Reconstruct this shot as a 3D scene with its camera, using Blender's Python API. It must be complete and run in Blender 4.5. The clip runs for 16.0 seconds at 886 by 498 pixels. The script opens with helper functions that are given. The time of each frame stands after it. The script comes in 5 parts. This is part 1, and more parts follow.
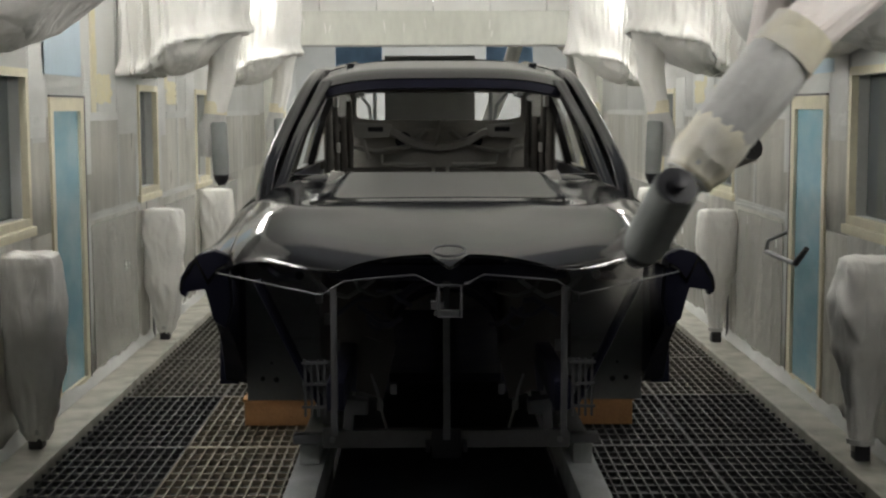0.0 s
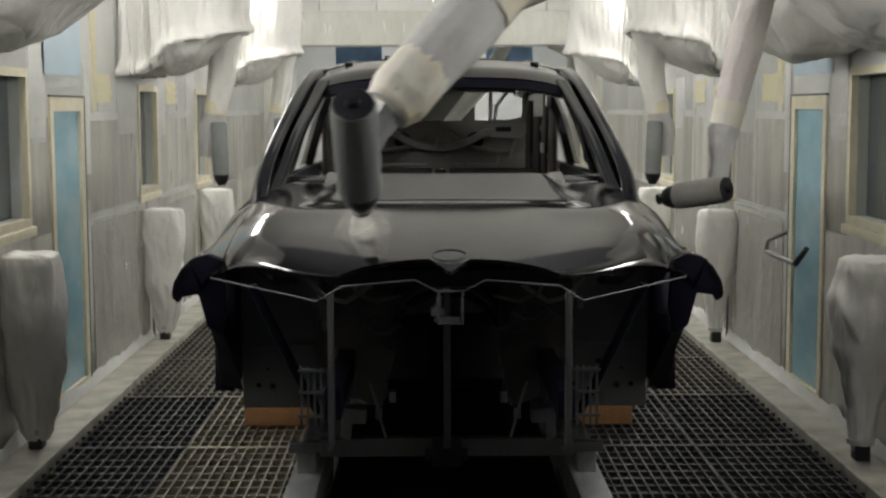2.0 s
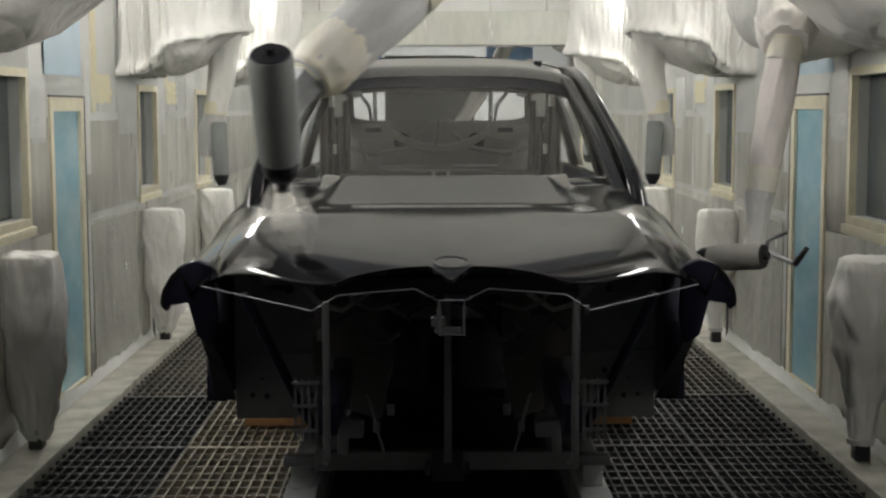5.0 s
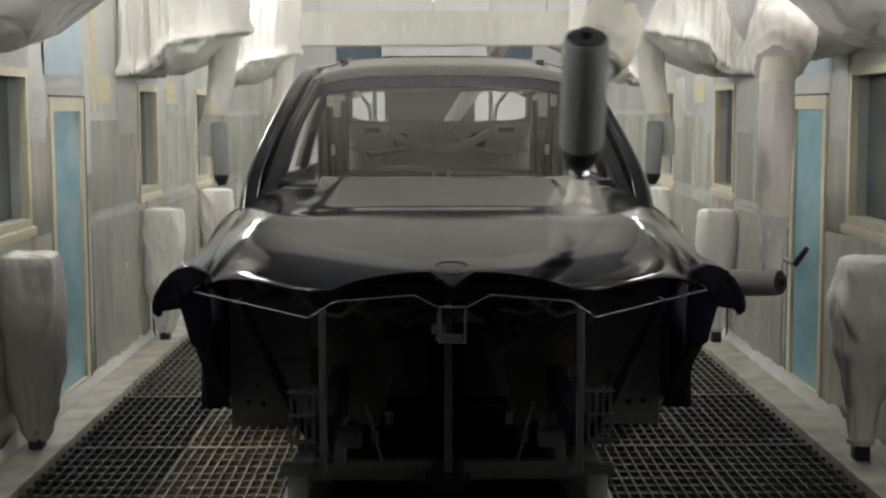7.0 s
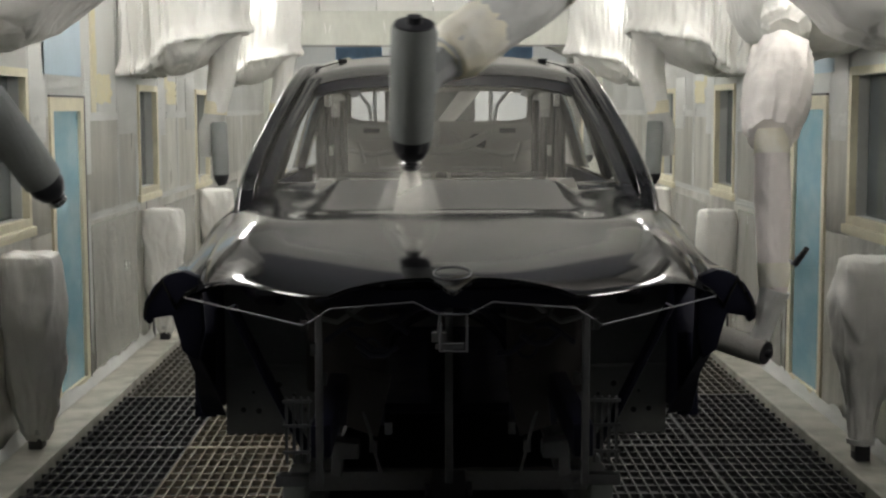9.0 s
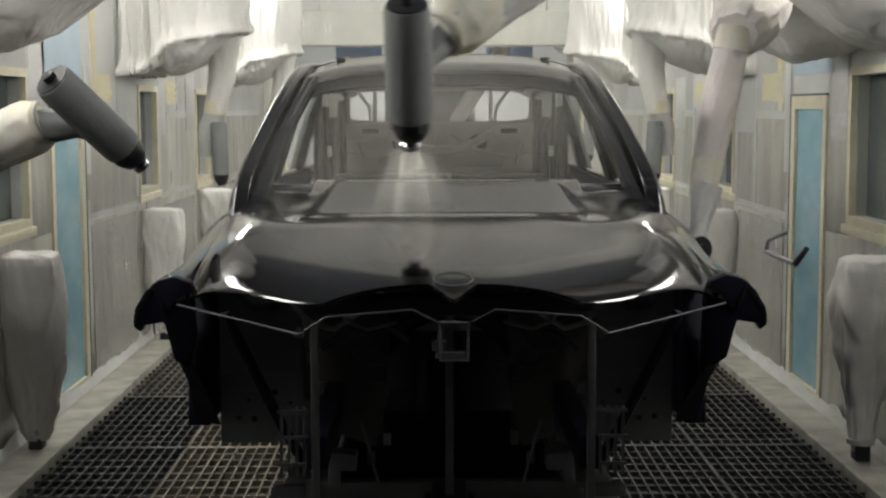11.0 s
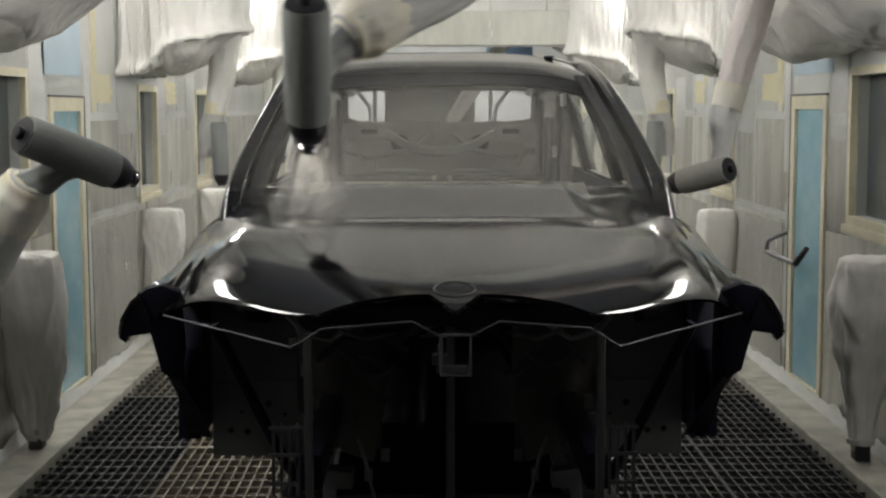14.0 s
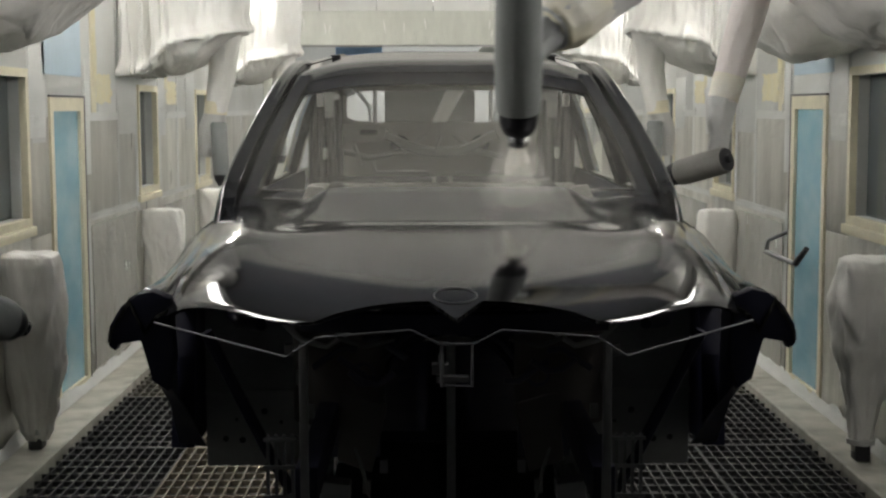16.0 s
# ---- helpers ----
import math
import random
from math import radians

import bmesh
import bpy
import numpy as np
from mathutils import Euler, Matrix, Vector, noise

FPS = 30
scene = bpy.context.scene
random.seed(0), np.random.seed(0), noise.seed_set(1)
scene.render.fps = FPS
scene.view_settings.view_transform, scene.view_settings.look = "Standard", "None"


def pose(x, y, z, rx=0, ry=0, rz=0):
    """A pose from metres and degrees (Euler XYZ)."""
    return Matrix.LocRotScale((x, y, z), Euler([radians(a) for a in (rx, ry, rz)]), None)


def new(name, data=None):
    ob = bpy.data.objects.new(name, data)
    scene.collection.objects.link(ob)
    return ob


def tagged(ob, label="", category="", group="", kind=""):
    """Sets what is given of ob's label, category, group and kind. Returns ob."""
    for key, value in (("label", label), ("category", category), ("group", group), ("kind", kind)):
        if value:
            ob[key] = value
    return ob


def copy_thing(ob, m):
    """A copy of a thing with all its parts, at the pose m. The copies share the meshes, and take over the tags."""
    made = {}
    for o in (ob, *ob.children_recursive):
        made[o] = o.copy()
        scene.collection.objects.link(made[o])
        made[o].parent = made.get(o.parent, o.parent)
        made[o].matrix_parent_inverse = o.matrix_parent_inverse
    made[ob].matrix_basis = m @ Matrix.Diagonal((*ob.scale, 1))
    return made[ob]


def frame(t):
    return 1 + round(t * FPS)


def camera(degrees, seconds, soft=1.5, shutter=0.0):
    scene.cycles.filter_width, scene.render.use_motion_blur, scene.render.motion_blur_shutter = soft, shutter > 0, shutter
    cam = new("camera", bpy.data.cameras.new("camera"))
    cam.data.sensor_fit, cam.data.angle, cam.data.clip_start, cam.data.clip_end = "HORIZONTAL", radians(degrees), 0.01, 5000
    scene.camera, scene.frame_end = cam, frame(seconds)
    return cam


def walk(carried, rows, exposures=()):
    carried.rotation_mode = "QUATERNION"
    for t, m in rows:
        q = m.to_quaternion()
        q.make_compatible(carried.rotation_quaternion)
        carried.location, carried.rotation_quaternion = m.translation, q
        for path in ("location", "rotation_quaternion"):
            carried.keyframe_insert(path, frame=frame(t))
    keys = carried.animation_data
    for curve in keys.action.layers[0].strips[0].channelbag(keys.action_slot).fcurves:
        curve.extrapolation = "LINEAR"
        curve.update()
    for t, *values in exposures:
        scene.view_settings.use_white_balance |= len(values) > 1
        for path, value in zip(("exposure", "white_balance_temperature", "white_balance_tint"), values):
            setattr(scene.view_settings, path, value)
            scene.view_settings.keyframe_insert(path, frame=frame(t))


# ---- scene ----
cam = camera(35.57, 16.0, soft=2.3, shutter=0.5)
EYE = Matrix.Translation((0, 0, 1.95)) @ pose(0, 0, 0, 0, 0, -0.5637) @ pose(0, 0, 0, 90 - 5.801) @ pose(0, 0, 0, 0, 0, -0.137)
walk(cam, [(0.0, EYE), (16.0, EYE)], exposures=[(0.0, 0.10), (16.0, 0.10)])

# ---- world ----
world = bpy.data.worlds.new("world")
scene.world = world
world.use_nodes = True
world.node_tree.nodes["Background"].inputs[0].default_value = (0.6, 0.65, 0.6, 1)
world.node_tree.nodes["Background"].inputs[1].default_value = 0.02

MID = 0.065          # the booth's middle line
WALL = 2.44          # half its width
CURB = 2.175
END = 20.0           # the far partition
TOP = 4.2            # the ceiling
BACK = -4.0


# ---- materials ----
def material(name, base, rough=0.5, metal=0.0, vary=0.12, scale=3.0, grain=60.0, bump=0.1, coat=0.0, dirt=None, dirt_amount=0.5,
             stretch=(1, 1, 1), spec=0.5, per_object=0.0, even=False):
    m = bpy.data.materials.new(name)
    m.use_nodes = True
    t = m.node_tree
    b = t.nodes["Principled BSDF"]
    b.inputs["Metallic"].default_value = metal
    b.inputs["Coat Weight"].default_value = coat
    b.inputs["Coat Roughness"].default_value = 0.06
    b.inputs["Specular IOR Level"].default_value = spec
    co = t.nodes.new("ShaderNodeTexCoord")
    mp = t.nodes.new("ShaderNodeMapping")
    mp.inputs["Scale"].default_value = stretch
    t.links.new(co.outputs["Object"], mp.inputs["Vector"])
    big = t.nodes.new("ShaderNodeTexNoise")
    big.inputs["Scale"].default_value = scale
    big.inputs["Detail"].default_value = 6
    fine = t.nodes.new("ShaderNodeTexNoise")
    fine.inputs["Scale"].default_value = grain
    fine.inputs["Detail"].default_value = 4
    for n in (big, fine):
        t.links.new(mp.outputs["Vector"], n.inputs["Vector"])
    ramp = t.nodes.new("ShaderNodeMapRange")
    ramp.inputs["From Min"].default_value, ramp.inputs["From Max"].default_value = 0.35, 0.72
    t.links.new(big.outputs["Fac"], ramp.inputs["Value"])
    mix = t.nodes.new("ShaderNodeMix")
    mix.data_type = "RGBA"
    low = dirt if dirt else tuple(c * (1 - 2 * vary) for c in base)
    mix.inputs["A"].default_value = (*base, 1)
    mix.inputs["B"].default_value = (*low, 1)
    mul = t.nodes.new("ShaderNodeMath")
    mul.operation = "MULTIPLY"
    mul.inputs[1].default_value = dirt_amount if dirt else 0.8
    t.links.new(ramp.outputs["Result"], mul.inputs[0])
    t.links.new(mul.outputs[0], mix.inputs["Factor"])
    hsv = t.nodes.new("ShaderNodeHueSaturation")
    val = t.nodes.new("ShaderNodeMapRange")
    val.inputs["To Min"].default_value, val.inputs["To Max"].default_value = 1 - vary, 1 + vary
    t.links.new(fine.outputs["Fac"], val.inputs["Value"])
    t.links.new(mix.outputs["Result"], hsv.inputs["Color"])
    if per_object:
        info = t.nodes.new("ShaderNodeObjectInfo")
        v2 = t.nodes.new("ShaderNodeMapRange")
        v2.inputs["To Min"].default_value, v2.inputs["To Max"].default_value = 1 - per_object, 1 + per_object
        t.links.new(info.outputs["Random"], v2.inputs["Value"])
        mm = t.nodes.new("ShaderNodeMath")
        mm.operation = "MULTIPLY"
        t.links.new(val.outputs["Result"], mm.inputs[0])
        t.links.new(v2.outputs["Result"], mm.inputs[1])
        t.links.new(mm.outputs[0], hsv.inputs["Value"])
    else:
        t.links.new(val.outputs["Result"], hsv.inputs["Value"])
    t.links.new(hsv.outputs["Color"], b.inputs["Base Color"])
    rr = t.nodes.new("ShaderNodeMapRange")
    spread = 0.0 if even else 0.2
    rr.inputs["To Min"].default_value, rr.inputs["To Max"].default_value = max(0.02, rough * (1 - spread)), min(1, rough * (1 + spread))
    t.links.new(big.outputs["Fac"], rr.inputs["Value"])
    t.links.new(rr.outputs["Result"], b.inputs["Roughness"])
    if bump:
        bp = t.nodes.new("ShaderNodeBump")
        bp.inputs["Strength"].default_value = bump
        bp.inputs["Distance"].default_value = 0.01
        t.links.new(fine.outputs["Fac"], bp.inputs["Height"])
        t.links.new(bp.outputs["Normal"], b.inputs["Normal"])
    return m


def creases(m, layers):
    """Soft creases of thin plastic film, from ridged noise."""
    t = m.node_tree
    b = t.nodes["Principled BSDF"]
    co = t.nodes.new("ShaderNodeTexCoord")
    last = None
    for scale, stretch, strength, dist in layers:
        mp = t.nodes.new("ShaderNodeMapping")
        mp.inputs["Scale"].default_value = stretch
        mp.inputs["Rotation"].default_value = (0.2, 0.3, 0.1)
        n = t.nodes.new("ShaderNodeTexNoise")
        n.inputs["Scale"].default_value = scale
        n.inputs["Detail"].default_value = 2
        n.inputs["Distortion"].default_value = 0.6
        sub = t.nodes.new("ShaderNodeMath")
        sub.operation = "SUBTRACT"
        sub.inputs[1].default_value = 0.5
        ab = t.nodes.new("ShaderNodeMath")
        ab.operation = "ABSOLUTE"
        bp = t.nodes.new("ShaderNodeBump")
        bp.inputs["Strength"].default_value = strength
        bp.inputs["Distance"].default_value = dist
        t.links.new(co.outputs["Object"], mp.inputs["Vector"])
        t.links.new(mp.outputs["Vector"], n.inputs["Vector"])
        t.links.new(n.outputs["Fac"], sub.inputs[0])
        t.links.new(sub.outputs[0], ab.inputs[0])
        t.links.new(ab.outputs[0], bp.inputs["Height"])
        if last:
            t.links.new(last.outputs["Normal"], bp.inputs["Normal"])
        last = bp
    t.links.new(last.outputs["Normal"], b.inputs["Normal"])
    return m


def film(name, base):
    return creases(material(name, base, 0.5, vary=0.05, scale=2.5, grain=20, bump=0.0), ((2.6, (1, 1, 0.3), 0.55, 0.14), (8.0, (1, 1, 0.35), 0.5, 0.045)))


def mist_material(name, density, length):
    """Fine spray: mostly clear, thinning out away from the nozzle."""
    m = bpy.data.materials.new(name)
    m.use_nodes = True
    t = m.node_tree
    t.nodes.remove(t.nodes["Principled BSDF"])
    out = t.nodes["Material Output"]
    clear = t.nodes.new("ShaderNodeBsdfTransparent")
    body = t.nodes.new("ShaderNodeBsdfDiffuse")
    body.inputs["Color"].default_value = (0.9, 0.88, 0.82, 1)
    mix = t.nodes.new("ShaderNodeMixShader")
    co = t.nodes.new("ShaderNodeTexCoord")
    sep = t.nodes.new("ShaderNodeSeparateXYZ")
    t.links.new(co.outputs["Object"], sep.inputs["Vector"])
    r = t.nodes.new("ShaderNodeMapRange")
    r.interpolation_type = "SMOOTHSTEP"
    r.inputs["From Min"].default_value, r.inputs["From Max"].default_value = -length, -0.02
    r.inputs["To Min"].default_value, r.inputs["To Max"].default_value = 0.0, density
    t.links.new(sep.outputs["Z"], r.inputs["Value"])
    n = t.nodes.new("ShaderNodeTexNoise")
    n.inputs["Scale"].default_value = 4
    t.links.new(co.outputs["Object"], n.inputs["Vector"])
    mul = t.nodes.new("ShaderNodeMath")
    mul.operation = "MULTIPLY"
    t.links.new(r.outputs["Result"], mul.inputs[0])
    t.links.new(n.outputs["Fac"], mul.inputs[1])
    # thin towards the rim of the cone
    flat = t.nodes.new("ShaderNodeVectorMath")
    flat.operation = "MULTIPLY"
    flat.inputs[1].default_value = (1, 1, 0)
    t.links.new(co.outputs["Object"], flat.inputs[0])
    size = t.nodes.new("ShaderNodeVectorMath")
    size.operation = "LENGTH"
    t.links.new(flat.outputs["Vector"], size.inputs[0])
    wide = t.nodes.new("ShaderNodeMath")
    wide.operation = "MULTIPLY_ADD"
    wide.inputs[1].default_value, wide.inputs[2].default_value = -0.36, 0.055
    t.links.new(sep.outputs["Z"], wide.inputs[0])
    part_ = t.nodes.new("ShaderNodeMath")
    part_.operation = "DIVIDE"
    t.links.new(size.outputs["Value"], part_.inputs[0])
    t.links.new(wide.outputs[0], part_.inputs[1])
    rim = t.nodes.new("ShaderNodeMapRange")
    rim.inputs["From Min"].default_value, rim.inputs["From Max"].default_value = 0.2, 1.6
    rim.inputs["To Min"].default_value, rim.inputs["To Max"].default_value = 1.0, 0.0
    t.links.new(part_.outputs[0], rim.inputs["Value"])
    last = t.nodes.new("ShaderNodeMath")
    last.operation = "MULTIPLY"
    t.links.new(mul.outputs[0], last.inputs[0])
    t.links.new(rim.outputs["Result"], last.inputs[1])
    t.links.new(last.outputs[0], mix.inputs["Fac"])
    t.links.new(clear.outputs[0], mix.inputs[1])
    pass_on = t.nodes.new("ShaderNodeBsdfTranslucent")
    pass_on.inputs["Color"].default_value = (0.9, 0.88, 0.82, 1)
    both = t.nodes.new("ShaderNodeAddShader")
    t.links.new(body.outputs[0], both.inputs[0])
    t.links.new(pass_on.outputs[0], both.inputs[1])
    t.links.new(both.outputs[0], mix.inputs[2])
    t.links.new(mix.outputs[0], out.inputs["Surface"])
    return m


def haze_material(name, density):
    """Overspray hanging in the air: a faint veil that thins out from its middle."""
    m = bpy.data.materials.new(name)
    m.use_nodes = True
    t = m.node_tree
    t.nodes.remove(t.nodes["Principled BSDF"])
    out = t.nodes["Material Output"]
    co = t.nodes.new("ShaderNodeTexCoord")
    mp = t.nodes.new("ShaderNodeMapping")
    mp.inputs["Scale"].default_value = (1 / 0.82, 0, 1 / 0.48)
    size = t.nodes.new("ShaderNodeVectorMath")
    size.operation = "LENGTH"
    fade = t.nodes.new("ShaderNodeMapRange")
    fade.interpolation_type = "SMOOTHSTEP"
    fade.inputs["From Min"].default_value, fade.inputs["From Max"].default_value = 0.35, 1.0
    fade.inputs["To Min"].default_value, fade.inputs["To Max"].default_value = density, 0.0
    n = t.nodes.new("ShaderNodeTexNoise")
    n.inputs["Scale"].default_value = 2.2
    n.inputs["Detail"].default_value = 3
    cloud = t.nodes.new("ShaderNodeMapRange")
    cloud.inputs["To Min"].default_value, cloud.inputs["To Max"].default_value = 0.5, 1.5
    mul = t.nodes.new("ShaderNodeMath")
    mul.operation = "MULTIPLY"
    clear = t.nodes.new("ShaderNodeBsdfTransparent")
    body = t.nodes.new("ShaderNodeBsdfDiffuse")
    body.inputs["Color"].default_value = (0.9, 0.88, 0.81, 1)
    pass_on = t.nodes.new("ShaderNodeBsdfTranslucent")
    pass_on.inputs["Color"].default_value = (0.9, 0.88, 0.81, 1)
    both = t.nodes.new("ShaderNodeAddShader")
    mix = t.nodes.new("ShaderNodeMixShader")
    t.links.new(co.outputs["Object"], mp.inputs["Vector"])
    t.links.new(mp.outputs["Vector"], size.inputs[0])
    t.links.new(size.outputs["Value"], fade.inputs["Value"])
    t.links.new(co.outputs["Object"], n.inputs["Vector"])
    t.links.new(n.outputs["Fac"], cloud.inputs["Value"])
    t.links.new(fade.outputs["Result"], mul.inputs[0])
    t.links.new(cloud.outputs["Result"], mul.inputs[1])
    t.links.new(mul.outputs[0], mix.inputs["Fac"])
    t.links.new(clear.outputs[0], mix.inputs[1])
    t.links.new(body.outputs[0], both.inputs[0])
    t.links.new(pass_on.outputs[0], both.inputs[1])
    t.links.new(both.outputs[0], mix.inputs[2])
    t.links.new(mix.outputs[0], out.inputs["Surface"])
    return m


def glow(name, colour, strength):
    m = bpy.data.materials.new(name)
    m.use_nodes = True
    b = m.node_tree.nodes["Principled BSDF"]
    b.inputs["Base Color"].default_value = (*colour, 1)
    b.inputs["Emission Color"].default_value = (*colour, 1)
    b.inputs["Emission Strength"].default_value = strength
    return m


M_FILM = film("white film cover", (0.82, 0.81, 0.77))
M_FILMGREY = film("grey film cover", (0.56, 0.56, 0.54))
M_SLEEVE = material("pinkish fabric sleeve", (0.86, 0.80, 0.765), 0.7, vary=0.06, scale=3, grain=22, bump=0.25)
creases(M_SLEEVE, ((6.0, (1, 1, 0.5), 0.5, 0.05), (16.0, (1, 1, 0.6), 0.3, 0.015)))
M_CLOTH = material("crumpled off-white cloth", (0.84, 0.80, 0.765), 0.85, vary=0.05, scale=4, grain=60, bump=0.1, spec=0.2)
M_GREYSLEEVE = material("grey fabric sleeve", (0.65, 0.65, 0.63), 0.75, vary=0.08, scale=4, grain=40, bump=0.25)
creases(M_GREYSLEEVE, ((6.0, (1, 1, 0.5), 0.5, 0.05), (16.0, (1, 1, 0.6), 0.3, 0.015)))
M_TAPE = material("cream masking tape", (0.78, 0.73, 0.55), 0.5, vary=0.08, scale=7, grain=35, bump=0.12, dirt=(0.62, 0.58, 0.45), dirt_amount=0.6)
M_YELLOW = material("yellowed masking tape", (0.74, 0.68, 0.44), 0.5, vary=0.1, scale=9, grain=35, bump=0.12, dirt=(0.74, 0.71, 0.56), dirt_amount=0.9)
M_WRIST = material("cream film wrist cover", (0.87, 0.85, 0.78), 0.5, vary=0.05, scale=4, grain=35, bump=0.1, dirt=(0.78, 0.69, 0.42), dirt_amount=0.75)
creases(M_WRIST, ((7.0, (1, 1, 0.6), 0.4, 0.03),))
M_WALL = material("film-covered steel wall", (0.545, 0.535, 0.48), 0.3, metal=0.0, vary=0.10, scale=2.4, grain=11, bump=0.12,
                  dirt=(0.27, 0.265, 0.235), dirt_amount=0.8, stretch=(1, 2.2, 0.4), per_object=0.16)
M_SHEET = material("grey film sheet", (0.43, 0.425, 0.39), 0.22, vary=0.08, scale=3, grain=12, bump=0.1, dirt=(0.33, 0.33, 0.3), dirt_amount=0.7, stretch=(1, 0.6, 0.5))
M_UPPER = material("pale blue-grey upper panel", (0.66, 0.67, 0.655), 0.35, vary=0.07, scale=2.5, grain=10, bump=0.1, stretch=(1, 0.45, 1), dirt=(0.50, 0.505, 0.47), dirt_amount=0.8, per_object=0.12)
creases(M_WALL, ((2.4, (1, 0.5, 1), 0.35, 0.06), (8.0, (1, 0.6, 0.6), 0.3, 0.025)))
creases(M_SHEET, ((2.6, (1, 0.8, 0.5), 0.5, 0.06), (8.0, (1, 0.6, 0.5), 0.35, 0.03)))
creases(M_UPPER, ((2.6, (1, 0.4, 1), 0.3, 0.06), (7.0, (1, 0.45, 1), 0.25, 0.025)))
M_BLUE = material("blue film over glass", (0.25, 0.46, 0.56), 0.22, vary=0.06, scale=5, grain=14, bump=0.0, dirt=(0.45, 0.62, 0.67), dirt_amount=0.75, stretch=(1, 0.4, 0.7))
creases(M_BLUE, ((3.0, (1, 0.4, 0.8), 0.3, 0.03),))
M_PALEBLUE = material("pale blue film", (0.5, 0.64, 0.74), 0.3, vary=0.06, scale=2, grain=7, bump=0.05)
M_WINDOW = material("dark window glass", (0.095, 0.115, 0.12), 0.22, vary=0.08, scale=1.5, grain=5, bump=0.03, coat=0.5)
M_CURB = material("white painted curb", (0.48, 0.472, 0.41), 0.6, vary=0.14, scale=5, grain=40, bump=0.25, dirt=(0.25, 0.245, 0.205), dirt_amount=0.9)
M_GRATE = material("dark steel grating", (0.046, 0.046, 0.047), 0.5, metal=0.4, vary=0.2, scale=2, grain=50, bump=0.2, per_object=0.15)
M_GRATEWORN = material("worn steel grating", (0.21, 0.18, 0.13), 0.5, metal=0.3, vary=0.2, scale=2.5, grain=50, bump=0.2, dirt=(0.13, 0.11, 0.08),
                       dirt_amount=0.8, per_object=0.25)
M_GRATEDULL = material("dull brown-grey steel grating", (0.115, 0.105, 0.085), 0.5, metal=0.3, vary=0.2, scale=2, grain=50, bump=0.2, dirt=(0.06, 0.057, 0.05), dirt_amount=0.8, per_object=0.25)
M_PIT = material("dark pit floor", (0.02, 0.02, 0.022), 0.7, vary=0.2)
M_RAIL = material("grey painted rail", (0.42, 0.44, 0.44), 0.45, metal=0.2, vary=0.12, scale=5, grain=50, bump=0.12, dirt=(0.18, 0.18, 0.17))
M_TRAY = material("dark conveyor cover", (0.03, 0.034, 0.042), 0.42, metal=0.0, vary=0.15, scale=4, grain=30, bump=0.08)
M_RUST = material("orange-brown rusty steel", (0.52, 0.27, 0.11), 0.7, vary=0.2, scale=7, grain=50, bump=0.25, dirt=(0.3, 0.16, 0.08))
M_PAINT = material("wet grey car paint", (0.008, 0.008, 0.0088), 0.085, metal=0.0, vary=0.01, scale=2, grain=350, bump=0.0, coat=0.1, spec=0.62, even=True)
M_ECOAT = material("dark primer steel", (0.055, 0.057, 0.082), 0.45, vary=0.12, scale=5, grain=60, bump=0.05, spec=0.25)
M_BROWN = material("brown-grey primed dome", (0.055, 0.05, 0.048), 0.5, vary=0.15, scale=7, grain=60, bump=0.05)
M_PALE = material("pale primed bracket", (0.42, 0.41, 0.37), 0.5, vary=0.1, scale=6, grain=60, bump=0.05)
M_PLATE = material("grey primed plate", (0.30, 0.31, 0.315), 0.5, vary=0.12, scale=5, grain=60, bump=0.05)
M_CABIN = material("grey-brown primed cabin", (0.40, 0.385, 0.34), 0.38, vary=0.12, scale=4, grain=60, bump=0.05)
M_INNER = material("dark glossy primed inner panel", (0.10, 0.095, 0.085), 0.16, vary=0.2, scale=6, grain=30, bump=0.12, dirt=(0.15, 0.14, 0.12), dirt_amount=0.6)
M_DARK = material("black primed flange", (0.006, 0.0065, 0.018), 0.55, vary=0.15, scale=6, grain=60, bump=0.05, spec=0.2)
M_BRIGHT = material("bare steel rod", (0.22, 0.22, 0.23), 0.35, metal=0.5, vary=0.1)
M_HOSE = material("grey plastic wrap", (0.42, 0.43, 0.43), 0.3, vary=0.15, scale=9, grain=30, bump=0.3)
M_WIRE = material("dull steel rod", (0.13, 0.13, 0.14), 0.4, metal=0.3, vary=0.1)
M_SKID = material("grey skid steel", (0.125, 0.13, 0.14), 0.5, metal=0.2, vary=0.15, scale=6, grain=60, bump=0.12, dirt=(0.10, 0.09, 0.08))
M_SPRAY = material("grey fabric cover of applicator", (0.255, 0.268, 0.262), 0.85, vary=0.10, scale=6, grain=90, bump=0.3)
creases(M_SPRAY, ((9.0, (1, 1, 0.35), 0.4, 0.02), (60.0, (1, 1, 1), 0.25, 0.004)))
M_SPRAYPALE = material("beige-grey fabric cover of applicator", (0.40, 0.39, 0.355), 0.8, vary=0.10, scale=6, grain=90, bump=0.3)
M_BLACK = material("black plastic", (0.018, 0.018, 0.022), 0.35, vary=0.1)
M_STEEL = material("bright bell steel", (0.62, 0.62, 0.63), 0.22, metal=1.0, vary=0.08)
M_CEIL = material("white filter ceiling", (0.8, 0.8, 0.77), 0.8, vary=0.05, scale=3, grain=80, bump=0.15)
M_LINTEL = material("white film lintel", (0.66, 0.67, 0.6), 0.4, vary=0.08, scale=3, grain=9, bump=0.2, stretch=(2, 1, 0.6))
M_DIM = material("dim grey board", (0.3, 0.3, 0.28), 0.6, vary=0.08)
M_DARKBOARD = material("dark grey board", (0.13, 0.13, 0.12), 0.6, vary=0.08)
# lack of light on the near ceiling put into the colour, for hood reflections
M_UNLITCEIL = material("dark blue-grey stand-in for unlit ceiling", (0.20, 0.21, 0.245), 0.6, vary=0.08)
